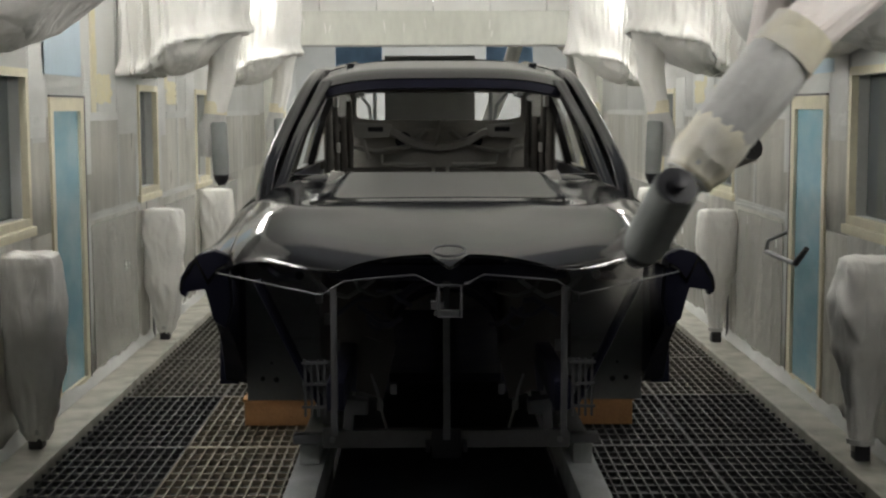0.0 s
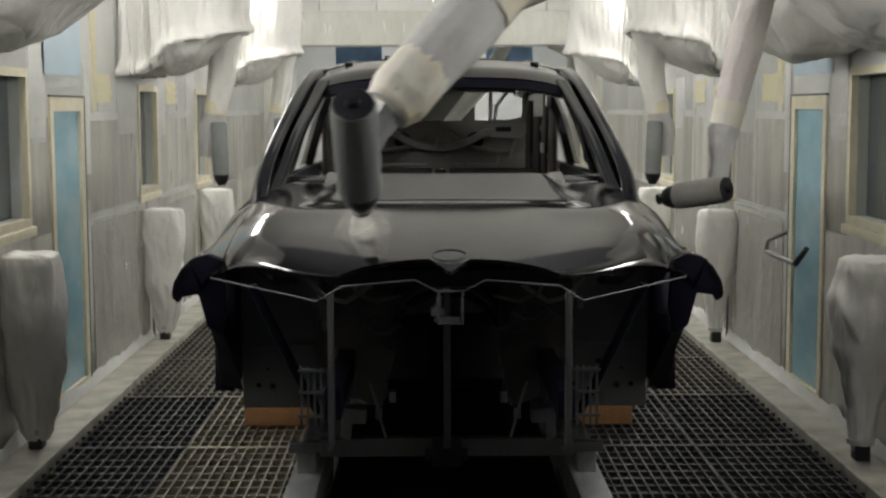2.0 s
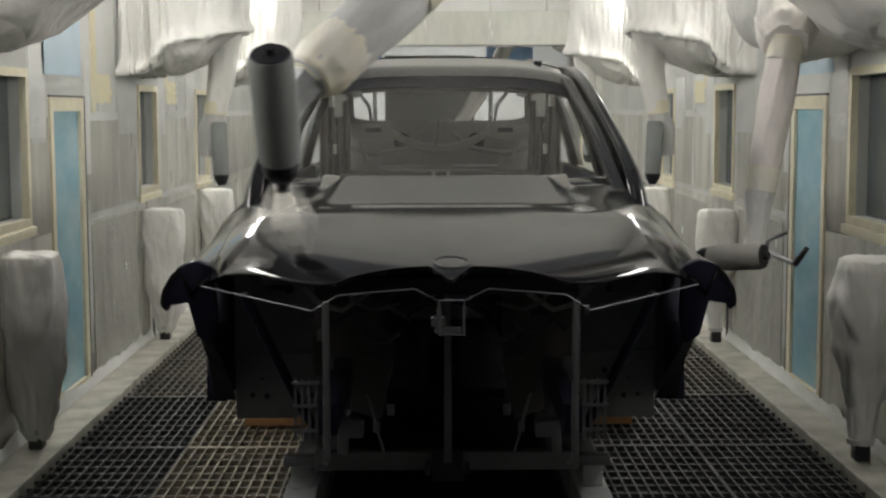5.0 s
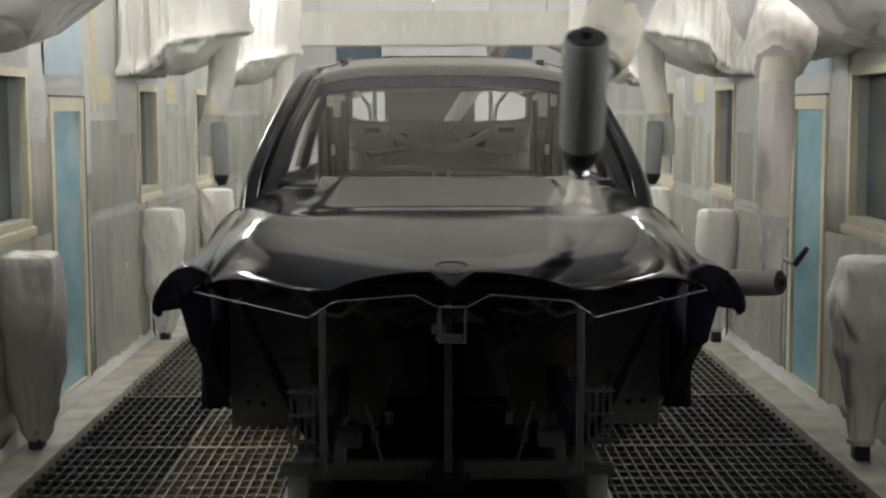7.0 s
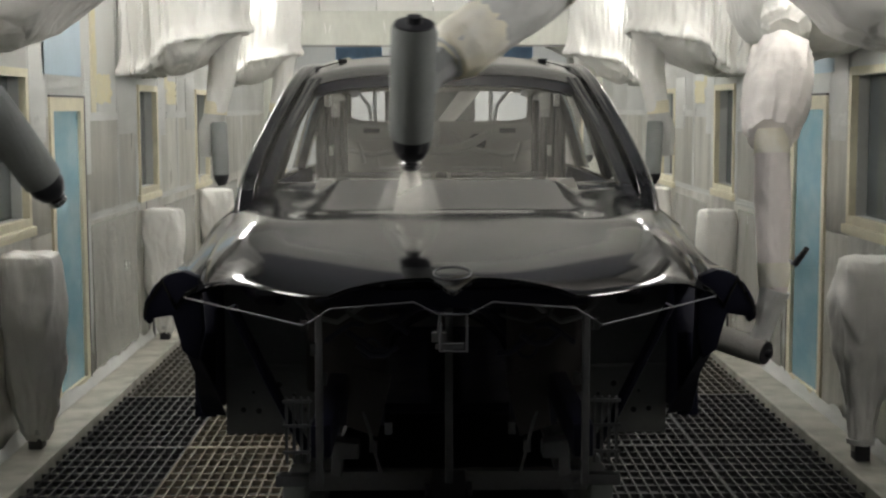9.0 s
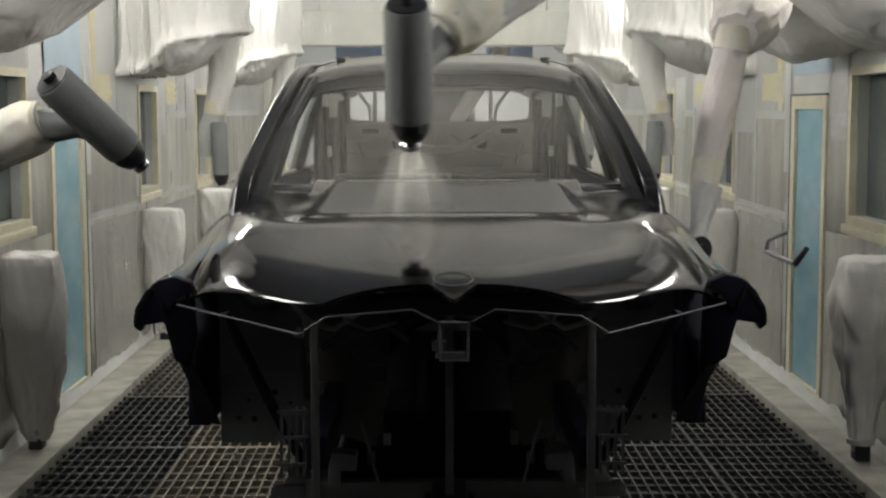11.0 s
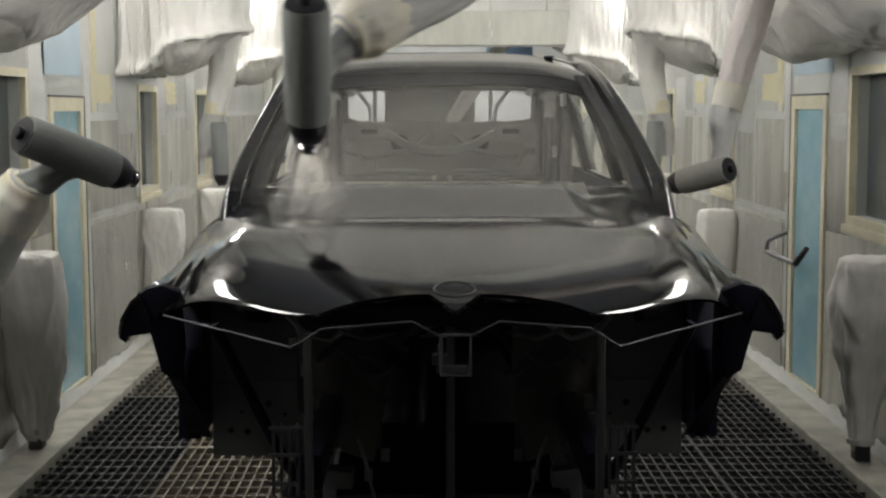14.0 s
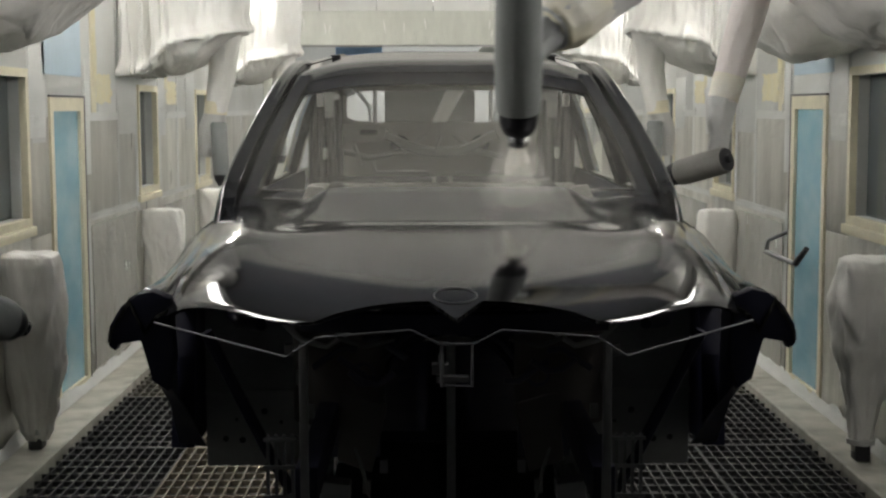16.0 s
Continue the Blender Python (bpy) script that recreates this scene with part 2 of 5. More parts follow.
M_FARBLUE = material("far blue panel", (0.20, 0.34, 0.55), 0.5, vary=0.2, scale=3)
M_FARWHITE = material("far white wall", (0.4, 0.41, 0.4), 0.6, vary=0.06)
M_LAMP = glow("lamp diffuser", (1.0, 0.975, 0.93), 24.0)
M_MIST = mist_material("spray mist", 0.36, 0.36)
M_HAZE = haze_material("hanging overspray haze", 0.078)


# ---- building helpers ----
def mesh(bm, name, mats, smooth=None):
    me = bpy.data.meshes.new(name)
    bm.normal_update()
    bm.to_mesh(me)
    bm.free()
    for m in (mats if isinstance(mats, (list, tuple)) else [mats]):
        me.materials.append(m)
    if smooth is not None:
        me.polygons.foreach_set("use_smooth", [True] * len(me.polygons))
        me.set_sharp_from_angle(angle=radians(smooth))
    return me


def part(name, bm, mat, parent, label="", smooth=40, at=None):
    ob = new(name, mesh(bm, name, mat, smooth))
    ob.parent = parent
    if at is not None:
        ob.matrix_basis = at
    if label:
        tagged(ob, label)
    return ob


def thing(name, label, category, at=None, group="", kind=""):
    ob = new(name)
    ob.empty_display_size = 0.1
    if at is not None:
        ob.matrix_basis = at
    return tagged(ob, label, category, group, kind)


def solid(name, bm, mat, label, category, at=None, group="", kind="", smooth=40):
    ob = new(name, mesh(bm, name, mat, smooth))
    if at is not None:
        ob.matrix_basis = at
    return tagged(ob, label, category, group, kind)


def box(x0, y0, z0, x1, y1, z1, bevel=0.0, bm=None):
    b = bmesh.new()
    bmesh.ops.create_cube(b, size=1)
    for v in b.verts:
        v.co = Vector(((x0 + x1) / 2 + v.co.x * (x1 - x0), (y0 + y1) / 2 + v.co.y * (y1 - y0), (z0 + z1) / 2 + v.co.z * (z1 - z0)))
    if bevel:
        bmesh.ops.bevel(b, geom=list(b.edges), offset=bevel, segments=2, affect="EDGES", profile=0.6)
    return join(bm, b)


def join(a, b):
    if a is None:
        return b
    me = bpy.data.meshes.new("tmp")
    b.to_mesh(me)
    b.free()
    a.from_mesh(me)
    bpy.data.meshes.remove(me)
    return a


def bars(rows):
    """Many plain boxes in one mesh: rows of x0, y0, z0, x1, y1, z1."""
    bm = bmesh.new()
    for x0, y0, z0, x1, y1, z1 in rows:
        v = [bm.verts.new(p) for p in ((x0, y0, z0), (x1, y0, z0), (x1, y1, z0), (x0, y1, z0), (x0, y0, z1), (x1, y0, z1), (x1, y1, z1), (x0, y1, z1))]
        for f in ((3, 2, 1, 0), (4, 5, 6, 7), (0, 1, 5, 4), (1, 2, 6, 5), (2, 3, 7, 6), (3, 0, 4, 7)):
            bm.faces.new([v[i] for i in f])
    return bm


def tube(path, radii, sides=16, wrinkle=0.0, seed=0.0, folds=0, squash=1.0, caps=True, bm=None, rings=0, boxy=2.0):
    """A tube along a path of points with a radius at each, resampled to rings, with cloth-like wrinkles."""
    pts = [Vector(p) for p in path]
    if rings:
        dist = [0.0]
        for a, b in zip(pts, pts[1:]):
            dist.append(dist[-1] + (b - a).length)
        np_, nr = [], []
        for i in range(rings + 1):
            d = dist[-1] * i / rings
            k = max(j for j in range(len(dist)) if dist[j] <= d + 1e-9)
            k = min(k, len(pts) - 2)
            u = (d - dist[k]) / max(1e-9, dist[k + 1] - dist[k])
            u2 = u * u * (3 - 2 * u)
            np_.append(pts[k].lerp(pts[k + 1], u))
            nr.append(radii[k] + (radii[k + 1] - radii[k]) * u2)
        pts, radii = np_, nr
    step = sum((q - p).length for p, q in zip(pts, pts[1:])) / max(1, len(pts) - 1)
    b = bmesh.new()
    loops = []
    up = None
    for i, p in enumerate(pts):
        a = pts[max(0, i - 1)]
        c = pts[min(len(pts) - 1, i + 1)]
        d = (c - a).normalized()
        if up is None:
            up = d.orthogonal().normalized()
        up = (up - d * up.dot(d)).normalized()
        side = d.cross(up)
        ring = []
        for s in range(sides):
            w = 2 * math.pi * s / sides
            cw, sw = math.cos(w), math.sin(w)
            e = (abs(cw) ** boxy + abs(sw) ** boxy) ** (-1 / boxy)
            way = (up * cw * squash + side * sw) * e
            r = radii[i]
            if wrinkle:
                along = i * step
                sag = 1 - 2 * abs(noise.noise(Vector((cw * 1.6 + seed, sw * 1.6, along * 1.6 + seed))))
                pleat = 1 - 2 * abs(noise.noise(Vector((cw * (3 + folds) + seed * 2, sw * (3 + folds), along * 2.2))))
                crease = 1 - 2 * abs(noise.noise(Vector((cw * 5 + along * 7 + seed, sw * 5 - along * 5, along * 4))))
                k = wrinkle * (0.45 * sag + 0.34 * pleat + 0.21 * crease - 0.3)
                r = r * (1 + k)
            ring.append(b.verts.new(p + way * r))
        loops.append(ring)
    for l0, l1 in zip(loops, loops[1:]):
        for s in range(sides):
            b.faces.new((l0[s], l0[(s + 1) % sides], l1[(s + 1) % sides], l1[s]))
    if caps:
        b.faces.new(loops[0][::-1])
        b.faces.new(loops[-1])
    bmesh.ops.recalc_face_normals(b, faces=b.faces)
    return join(bm, b)


def lathe(profile, sides=28, bm=None):
    """A turned shape about z from (radius, z) pairs."""
    b = bmesh.new()
    loops = [[b.verts.new((r * math.cos(2 * math.pi * s / sides), r * math.sin(2 * math.pi * s / sides), z)) for s in range(sides)] for r, z in profile]
    for l0, l1 in zip(loops, loops[1:]):
        for s in range(sides):
            b.faces.new((l0[s], l0[(s + 1) % sides], l1[(s + 1) % sides], l1[s]))
    b.faces.new(loops[0][::-1])
    b.faces.new(loops[-1])
    bmesh.ops.recalc_face_normals(b, faces=b.faces)
    return join(bm, b)


def skin(rows, thick=0.0, bm=None):
    """A surface through rows of points, thickened."""
    b = bmesh.new()
    g = [[b.verts.new(p) for p in row] for row in rows]
    for r0, r1 in zip(g, g[1:]):
        for i in range(len(r0) - 1):
            b.faces.new((r0[i], r0[i + 1], r1[i + 1], r1[i]))
    bmesh.ops.recalc_face_normals(b, faces=b.faces)
    if thick:
        bmesh.ops.solidify(b, geom=list(b.faces), thickness=thick)
    return join(bm, b)


def prism(outline, axis, a, b_, bm=None, bevel=0.0):
    """A flat outline of (u, v) pairs pushed along an axis from a to b_."""
    b = bmesh.new()
    put = {"x": lambda u, v, w: (w, u, v), "y": lambda u, v, w: (u, w, v), "z": lambda u, v, w: (u, v, w)}[axis]
    lo = [b.verts.new(put(u, v, a)) for u, v in outline]
    hi = [b.verts.new(put(u, v, b_)) for u, v in outline]
    n = len(outline)
    b.faces.new(lo)
    b.faces.new(hi[::-1])
    for i in range(n):
        b.faces.new((lo[i], hi[i], hi[(i + 1) % n], lo[(i + 1) % n]))
    bmesh.ops.recalc_face_normals(b, faces=b.faces)
    if bevel:
        bmesh.ops.bevel(b, geom=list(b.edges), offset=bevel, segments=2, affect="EDGES", profile=0.6)
    return join(bm, b)


def soft_step(v, lo, hi):
    k = max(0.0, min(1.0, (v - lo) / (hi - lo)))
    return k * k * (3 - 2 * k)


def ragged(X, s, ya, yb, za, zb, seed, lift=0.006, tear=0.18):
    """A torn patch of tape or film lying on a side wall, its edges uneven."""
    rnd = random.Random(seed)
    n = 9
    left = [rnd.uniform(-tear, tear) for k in range(n)]
    right = [rnd.uniform(-tear, tear) for k in range(n)]
    top = [rnd.uniform(-tear, tear) * 0.6 for k in range(n)]
    low = [rnd.uniform(-tear, tear) * 0.8 for k in range(n)]
    rows = []
    for j in range(n):
        v = j / (n - 1)
        row = []
        for i in range(n):
            u = i / (n - 1)
            y = ya + (yb - ya) * (u + left[j] * (1 - u) * 0.5 + right[j] * u * 0.5)
            z = za + (zb - za) * (v + low[i] * (1 - v) * 0.5 + top[i] * v * 0.5)
            row.append((X - s * (lift + rnd.uniform(0, 0.006)), y, z))
        rows.append(row)
    return skin(rows)


# ---- the booth ----
def booth():
    floor = thing("floor", "dark steel grating walkways beside the conveyor pit", "floor", kind="structure")
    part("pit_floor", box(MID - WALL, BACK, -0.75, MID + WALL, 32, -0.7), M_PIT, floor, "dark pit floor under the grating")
    for s, name in ((-1, "curb"), (1, "curb")):
        xa, xb = sorted((MID + s * CURB, MID + s * (WALL + 0.2)))
        part(name, box(xa, BACK, -0.7, xb, END + 0.2, 0.03, 0.012), M_CURB, floor, "white painted curb with dirty marks")
        xa, xb = sorted((MID + s * CURB, MID + s * (CURB - 0.022)))
        part("curb_edge", box(xa, BACK, -0.05, xb, END, 0.042, 0.004), M_CURB, floor)
    # walls: each with its windows and door cut through
    for s, name in ((-1, "wall_west"), (1, "wall_east")):
        X = MID + s * WALL
        openings = [(6.55, 8.22, 1.26, 2.19), (8.68, 9.52, 0.03, 2.03), (11.32, 12.12, 1.25, 2.15), (14.1, 14.95, 1.2, 2.15)]
        wall = thing(name, "film-covered grey steel booth wall with taped windows", "wall", kind="structure")
        x0, x1 = sorted((X, X + s * 0.14))
        cuts = [BACK]
        for o in openings:
            cuts += [o[0], o[1]]
        cuts.append(END + 0.2)
        for i in range(0, len(cuts), 2):
            a, b = cuts[i], cuts[i + 1]
            n = max(1, round((b - a) / 1.3))
            for k in range(n):
                ya, yb = a + (b - a) * k / n, a + (b - a) * (k + 1) / n
                part("lower_panel", box(x0, ya + 0.002, 0.03, x1, yb - 0.002, 1.18, 0.003), M_WALL, wall)
                part("upper_panel", box(x0, ya + 0.002, 1.182, x1, yb - 0.002, 1.9, 0.003), M_WALL, wall)
                part("top_panel", box(x0, ya + 0.002, 1.902, x1, yb - 0.002, TOP, 0.003), M_UPPER, wall)
        for (a, b, lo, hi) in openings:
            if lo > 0.1:
                part("lower_panel", box(x0, a, 0.03, x1, b, lo, 0.003), M_WALL, wall)
            part("top_panel", box(x0, a, hi, x1, b, TOP, 0.003), M_UPPER, wall)
        # tape along the joints
        for ya, yb, z in ((9.62, 11.2, 1.9), (12.2, 14.0, 1.9), (15.05, 19.5, 1.9), (8.3, 8.6, 1.78)):
            xa, xb = sorted((X, X - s * 0.004))
            part("tape_strip", box(xa, ya, z - 0.03, xb, yb, z + 0.03), M_UPPER, wall, "pale tape along a joint")
        for y, w in ((9.85, 0.07), (10.6, 0.03), (13.1, 0.035), (16.2, 0.035), (17.6, 0.035)):
            xa, xb = sorted((X, X - s * 0.004))
            part("tape_strip", box(xa, y - w, 1.93 if w > 0.05 else 1.2, xb, y + w, 2.8), M_TAPE if w > 0.05 else M_UPPER, wall)
        for ya, yb, za, zb in ((10.62, 11.28, 1.76, 2.3), (12.16, 12.5, 1.72, 2.25), (13.55, 14.05, 1.75, 2.25), (15.0, 15.3, 1.7, 2.2), (8.26, 8.6, 1.78, 2.4), (9.58, 9.72, 1.5, 2.3)):
            xa, xb = sorted((X, X - s * 0.006))
            part("film_strip", box(xa, ya, za, xb, yb, zb, 0.002), M_UPPER, wall, "pale film strip beside a window")
        for ya, yb, za, zb in ((9.66, 11.1, 0.12, 1.14), (12.3, 13.9, 0.1, 1.1), (15.2, 17.0, 0.1, 1.1)):
            rows = [[(X - s * (0.012 + 0.012 * noise.noise(Vector((3.1 * y, 1.4 * z, 5.0 + s))) + 0.005 * noise.noise(Vector((11 * y, 2.5 * z, 2.0)))), y, z) for y in [ya + (yb - ya) * k / 40 for k in range(41)]] for z in [za + (zb - za) * h / 8 for h in range(9)]]
            part("film_sheet", skin(rows, 0.002), M_SHEET, wall, "rippled clear-grey film sheet over the lower wall")
        rnd = random.Random(7 + s)
        rows = [[(X - s * (0.006 + 0.03 * (1 - h) + 0.012 * rnd.random()), 4.0 + 16.0 * k / 150, 0.034 + h * (0.05 + 0.05 * rnd.random())) for k in range(151)] for h in (0.0, 0.5, 1.0)]
        part("foot_tape", skin(rows, 0.002), M_UPPER, wall, "crumpled pale tape along the foot of the wall")
        for y in (10.15, 12.8):
            part("tape_patch", ragged(X, s, y - 0.26, y + 0.22, 2.0, 2.2, int(y * 10) + s), M_YELLOW, wall, "yellowed masking tape patch")
            part("tape_patch", ragged(X, s, y - 0.34, y - 0.22, 2.15, 2.75, int(y * 20) + s, 0.007), M_YELLOW, wall)
        spots = random.Random(50 + s)
        for k in range(26):
            y, z = spots.uniform(6.0, 14.5), spots.choice((spots.uniform(0.2, 1.15), spots.uniform(1.12, 1.24), spots.uniform(1.86, 1.95)))
            if 8.6 < y < 9.6:
                continue
            w, h = spots.uniform(0.02, 0.07), spots.uniform(0.015, 0.07)
            part("film_scrap", ragged(X, s, y, y + w, z, z + h, k * 3 + s, 0.016, 0.35), M_UPPER, wall)
        for ya, yb, za, zb, seed in ((9.56, 9.66, 0.25, 1.3, 2), (8.28, 8.56, 1.84, 1.92, 3), (9.60, 11.25, 1.17, 1.225, 4), (12.2, 13.95, 1.17, 1.22, 5),
                                     (11.18, 11.28, 1.25, 1.9, 6), (12.15, 12.24, 1.3, 2.1, 7), (10.85, 10.9, 0.2, 1.12, 9)):
            part("tape_strip", ragged(X, s, ya, yb, za, zb, seed * 7 + s, 0.004, 0.12), M_UPPER, wall, "uneven pale tape run")
        # windows and door
        for k, (a, b, lo, hi) in enumerate(openings):
            if lo > 0.1:
                w = thing("window_%d" % (k + 1 + (10 if s > 0 else 0)), "dark booth window in a cream taped frame", "window", kind="structure")
                f = 0.05
                xa, xb = sorted((X - s * 0.014, X + s * 0.03))
                part("window_frame", bars([(xa, a, lo, xb, a + f, hi), (xa, b - f, lo, xb, b, hi), (xa, a + f, hi - f, xb, b - f, hi),
                                           (xa, a + f, lo, xb, b - f, lo + f)]), M_TAPE, w, "cream masking tape frame")
                xa, xb = sorted((X - s * 0.028, X + s * 0.02))
                part("window_sill", box(xa, a - 0.06, lo - 0.06, xb, b + 0.05, lo - 0.002, 0.008), M_TAPE, w)
                xa, xb = sorted((X + s * 0.095, X + s * 0.107))
                part("pane", box(xa, a + f, lo + f, xb, b - f, hi - f), M_WINDOW, w)
                xa, xb = sorted((X + s * 0.032, X + s * 0.094))
                part("reveal", bars([(xa, a + 0.002, lo + 0.002, xb, a + f, hi - 0.002), (xa, b - f, lo + 0.002, xb, b - 0.002, hi - 0.002),
                                     (xa, a + f, lo + 0.002, xb, b - f, lo + f), (xa, a + f, hi - f, xb, b - f, hi - 0.002)]), M_UPPER, w, "pale film lining of the window opening")
            else:
                d = thing("door_%d" % (1 if s < 0 else 2), "closed booth door with blue film over the glass", "door", kind="structure")
                f = 0.09
                xa, xb = sorted((X - s * 0.014, X + s * 0.05))
                part("door_frame", bars([(xa, a, lo, xb, a + f * 0.8, hi), (xa, b - f, lo, xb, b, hi), (xa, a + f * 0.8, hi - f, xb, b - f, hi),
                                         (xa, a + f * 0.8, lo, xb, b - f, lo + f)]), M_TAPE, d, "cream door frame")
                part("gasket", bars([(xa - 0.003, b, lo, xb + 0.003, b + 0.02, hi + 0.012), (xa - 0.003, a, hi, xb + 0.003, b, hi + 0.012)]), M_BLACK, d, "black rubber gasket")
                xa, xb = sorted((X + s * 0.008, X + s * 0.02))
                part("pane", box(xa, a + f * 0.8, lo + f, xb, b - f, hi - f), M_BLUE, d, "blue film over the door glass")
                xa, xb = sorted((X - s * 0.03, X + s * 0.1))
                part("threshold", box(xa, a - 0.05, 0.031, xb, b + 0.03, 0.055, 0.004), M_BLACK, d, "dark threshold strip")
                if s > 0:
                    h = part("push_bar", tube([(X - 0.14, b + 0.06, 1.03), (X - 0.15, b + 0.06, 0.95), (X - 0.15, a + 0.12, 0.95)], [0.016] * 3, 10), M_BRIGHT, d, "steel push bar")
                    part("bracket", tube([(X + 0.02, b + 0.05, 1.1), (X - 0.14, b + 0.06, 1.03)], [0.014] * 2, 8), M_BRIGHT, h)
                    part("latch", tube([(X - 0.15, a + 0.14, 0.95), (X - 0.11, a + 0.02, 1.06)], [0.022, 0.018], 8), M_BLACK, h, "black latch lever")
        w = thing("upper_window_%d" % (1 if s < 0 else 2), "pale blue film-covered upper pane above the door", "window", kind="structure")
        xa, xb = sorted((X - s * 0.006, X - s * 0.001))
        part("pane", box(xa, 8.55, 2.17, xb, 9.5, 2.9), M_PALEBLUE, w)
    # far partition with its opening
    end = thing("wall_north", "white partition with the opening to the next zone", "wall", kind="structure")
    for s in (-1, 1):
        xa, xb = sorted((MID + s * WALL, MID + s * 2.165))
        part("jamb", box(xa, END, 0.03, xb, END + 0.2, 2.86, 0.01), M_LINTEL, end)
        xa, xb = sorted((MID + s * 2.165, MID + s * 2.14))
        part("jamb_trim", box(xa, END - 0.01, 0.03, xb, END + 0.2, 2.86), M_TAPE, end)
    part("lintel", box(MID - WALL, END - 0.05, 2.86, MID + WALL, END + 0.2, 3.34, 0.01), M_LINTEL, end, "white film-covered lintel")
    part("lintel_edge", box(MID - 2.17, END - 0.06, 2.83, MID + 2.17, END, 2.858), M_DIM, end)
    for i in range(6):
        xa = MID - WALL + i * 2 * WALL / 6
        part("upper_panel", box(xa + 0.006, END, 3.345, xa + 2 * WALL / 6 - 0.006, END + 0.2, TOP), M_CEIL, end)
    fr = random.Random(12)
    for k in range(11):
        x, z = MID + fr.uniform(-2.1, 2.1), fr.uniform(2.95, 3.15)
        h, lean = fr.uniform(0.08, 0.2), fr.uniform(-0.03, 0.03)
        part("film_fold", tube([(x, END - 0.052, z), (x + lean * 0.5, END - 0.056, z + h * 0.6), (x + lean, END - 0.052, z + h)], [0.004, 0.011, 0.004], 8), M_FILM, end)
    back = thing("wall_south", "dim grey wall closing the booth", "wall", kind="structure")
    part("panel", box(MID - WALL - 0.2, BACK - 0.2, -0.7, MID + WALL + 0.2, BACK, TOP), M_DIM, back)
    solid("ceiling", box(MID - WALL - 0.2, BACK - 0.2, TOP, MID + WALL + 0.2, 32, TOP + 0.15), M_CEIL, "white filter fleece ceiling", "ceiling", kind="structure")


FAR = {}


def entrance_shade_board():
    """Unseen dark board added over the booth's entrance so the hood reflects unlit ceiling."""
    o = solid("ceiling_shade_board", box(MID - WALL + 0.02, BACK + 0.01, TOP - 0.09, MID + WALL - 0.02, 7.6, TOP - 0.05, 0.004), M_UNLITCEIL, "unseen dark blue-grey board added for the unlit ceiling over the booth entrance", "ceiling", kind="structure")
    return o


def next_zone():
    far = thing("backdrop", "pale end of the next booth zone", "wall", kind="structure")
    part("far_wall", box(MID - 3.2, 31.0, -0.7, MID + 3.2, 31.2, TOP), M_FARWHITE, far)
    part("side_wall", box(MID - 3.2, END + 0.2, -0.7, MID - 3.0, 31, TOP), M_FARWHITE, far)
    part("side_wall", box(MID + 3.0, END + 0.2, -0.7, MID + 3.2, 31, TOP), M_FARWHITE, far)
    part("far_floor", box(MID - 3.2, END + 0.2, -0.05, MID + 3.2, 31, 0.0), M_DIM, far)
    board = thing("grey_board", "dim grey board hanging in the next zone", "panel")
    part("board", box(MID - 0.86, 25.0, 1.3, MID + 0.76, 25.08, 2.9, 0.01), M_DARKBOARD, board)
    part("leg", box(MID - 0.8, 25.02, 0.0, MID - 0.74, 25.07, 1.3), M_RAIL, board)
    part("leg", box(MID + 0.64, 25.02, 0.0, MID + 0.7, 25.07, 1.3), M_RAIL, board)
    for x in (-1.62, 1.3):
        p = thing("blue_panel", "blue-tinted far panel near the next zone's ceiling", "panel", group="far blue panels")
        part("panel", box(MID + x - 0.25, 27.0, 2.7, MID + x + 0.65, 27.05, 3.35), M_FARBLUE, p)
        part("hanger", bars([(MID + x + 0.1, 27.0, 3.35, MID + x + 0.14, 27.04, TOP), (MID + x + 0.5, 27.0, 3.35, MID + x + 0.54, 27.04, TOP)]), M_RAIL, p)
    lamp = thing("ceiling_lamp", "white strip lamp over the next zone", "lamp", group="strip lamps")
    part("diffuser", box(MID - 2.2, 27.6, TOP - 0.06, MID + 2.2, 28.4, TOP - 0.03), M_LAMP, lamp)
    part("housing", box(MID - 2.25, 27.55, TOP - 0.03, MID + 2.25, 28.45, TOP), M_RAIL, lamp)
    # a guard rail and a still arm seen through the rear window
    rob = thing("far_robot", "white-sleeved robot working in the next zone", "robot", pose(2.6, 24.5, 2.9), group="spraying robots")
    part("column", tube([(0, 0, -2.9), (0, 0, 0.2)], [0.2, 0.16], 20, 0.05, 8, rings=10), M_FILM, rob)
    FAR["lower"] = link(rob, "lower_arm", 1.2, 0.13, M_FILM, 81)
    FAR["upper"] = link(rob, "upper_arm", 1.2, 0.12, M_FILM, 82)
    FAR["fore"] = part("forearm", tube([(0, 0, -0.06), (0, 0, 0), (0, 0, 1.0)], [0.06, 0.12, 0.15], 24, 0.08, 83, rings=24), M_FILM, rob, "white-sleeved forearm", 60)
    rack = thing("pipe_rack", "grey bent pipe rack in the next zone", "rack")
    for s in (-1, 1):
        part("pipe", tube([(MID + s * 1.65, 24.0, 2.35), (MID + s * 0.9, 24.0, 2.35)], [0.03] * 2, 10), M_RAIL, rack)
        part("pipe", tube([(MID + s * 1.5, 24.0, 2.35), (MID + s * 1.3, 24.0, 2.25), (MID + s * 1.1, 24.0, 2.0), (MID + s * 1.05, 24.0, 1.6)], [0.03] * 4, 10), M_RAIL, rack)
        part("post", tube([(MID + s * 1.0, 24.0, 0.0), (MID + s * 1.0, 24.0, 2.35)], [0.035] * 2, 10), M_RAIL, rack)


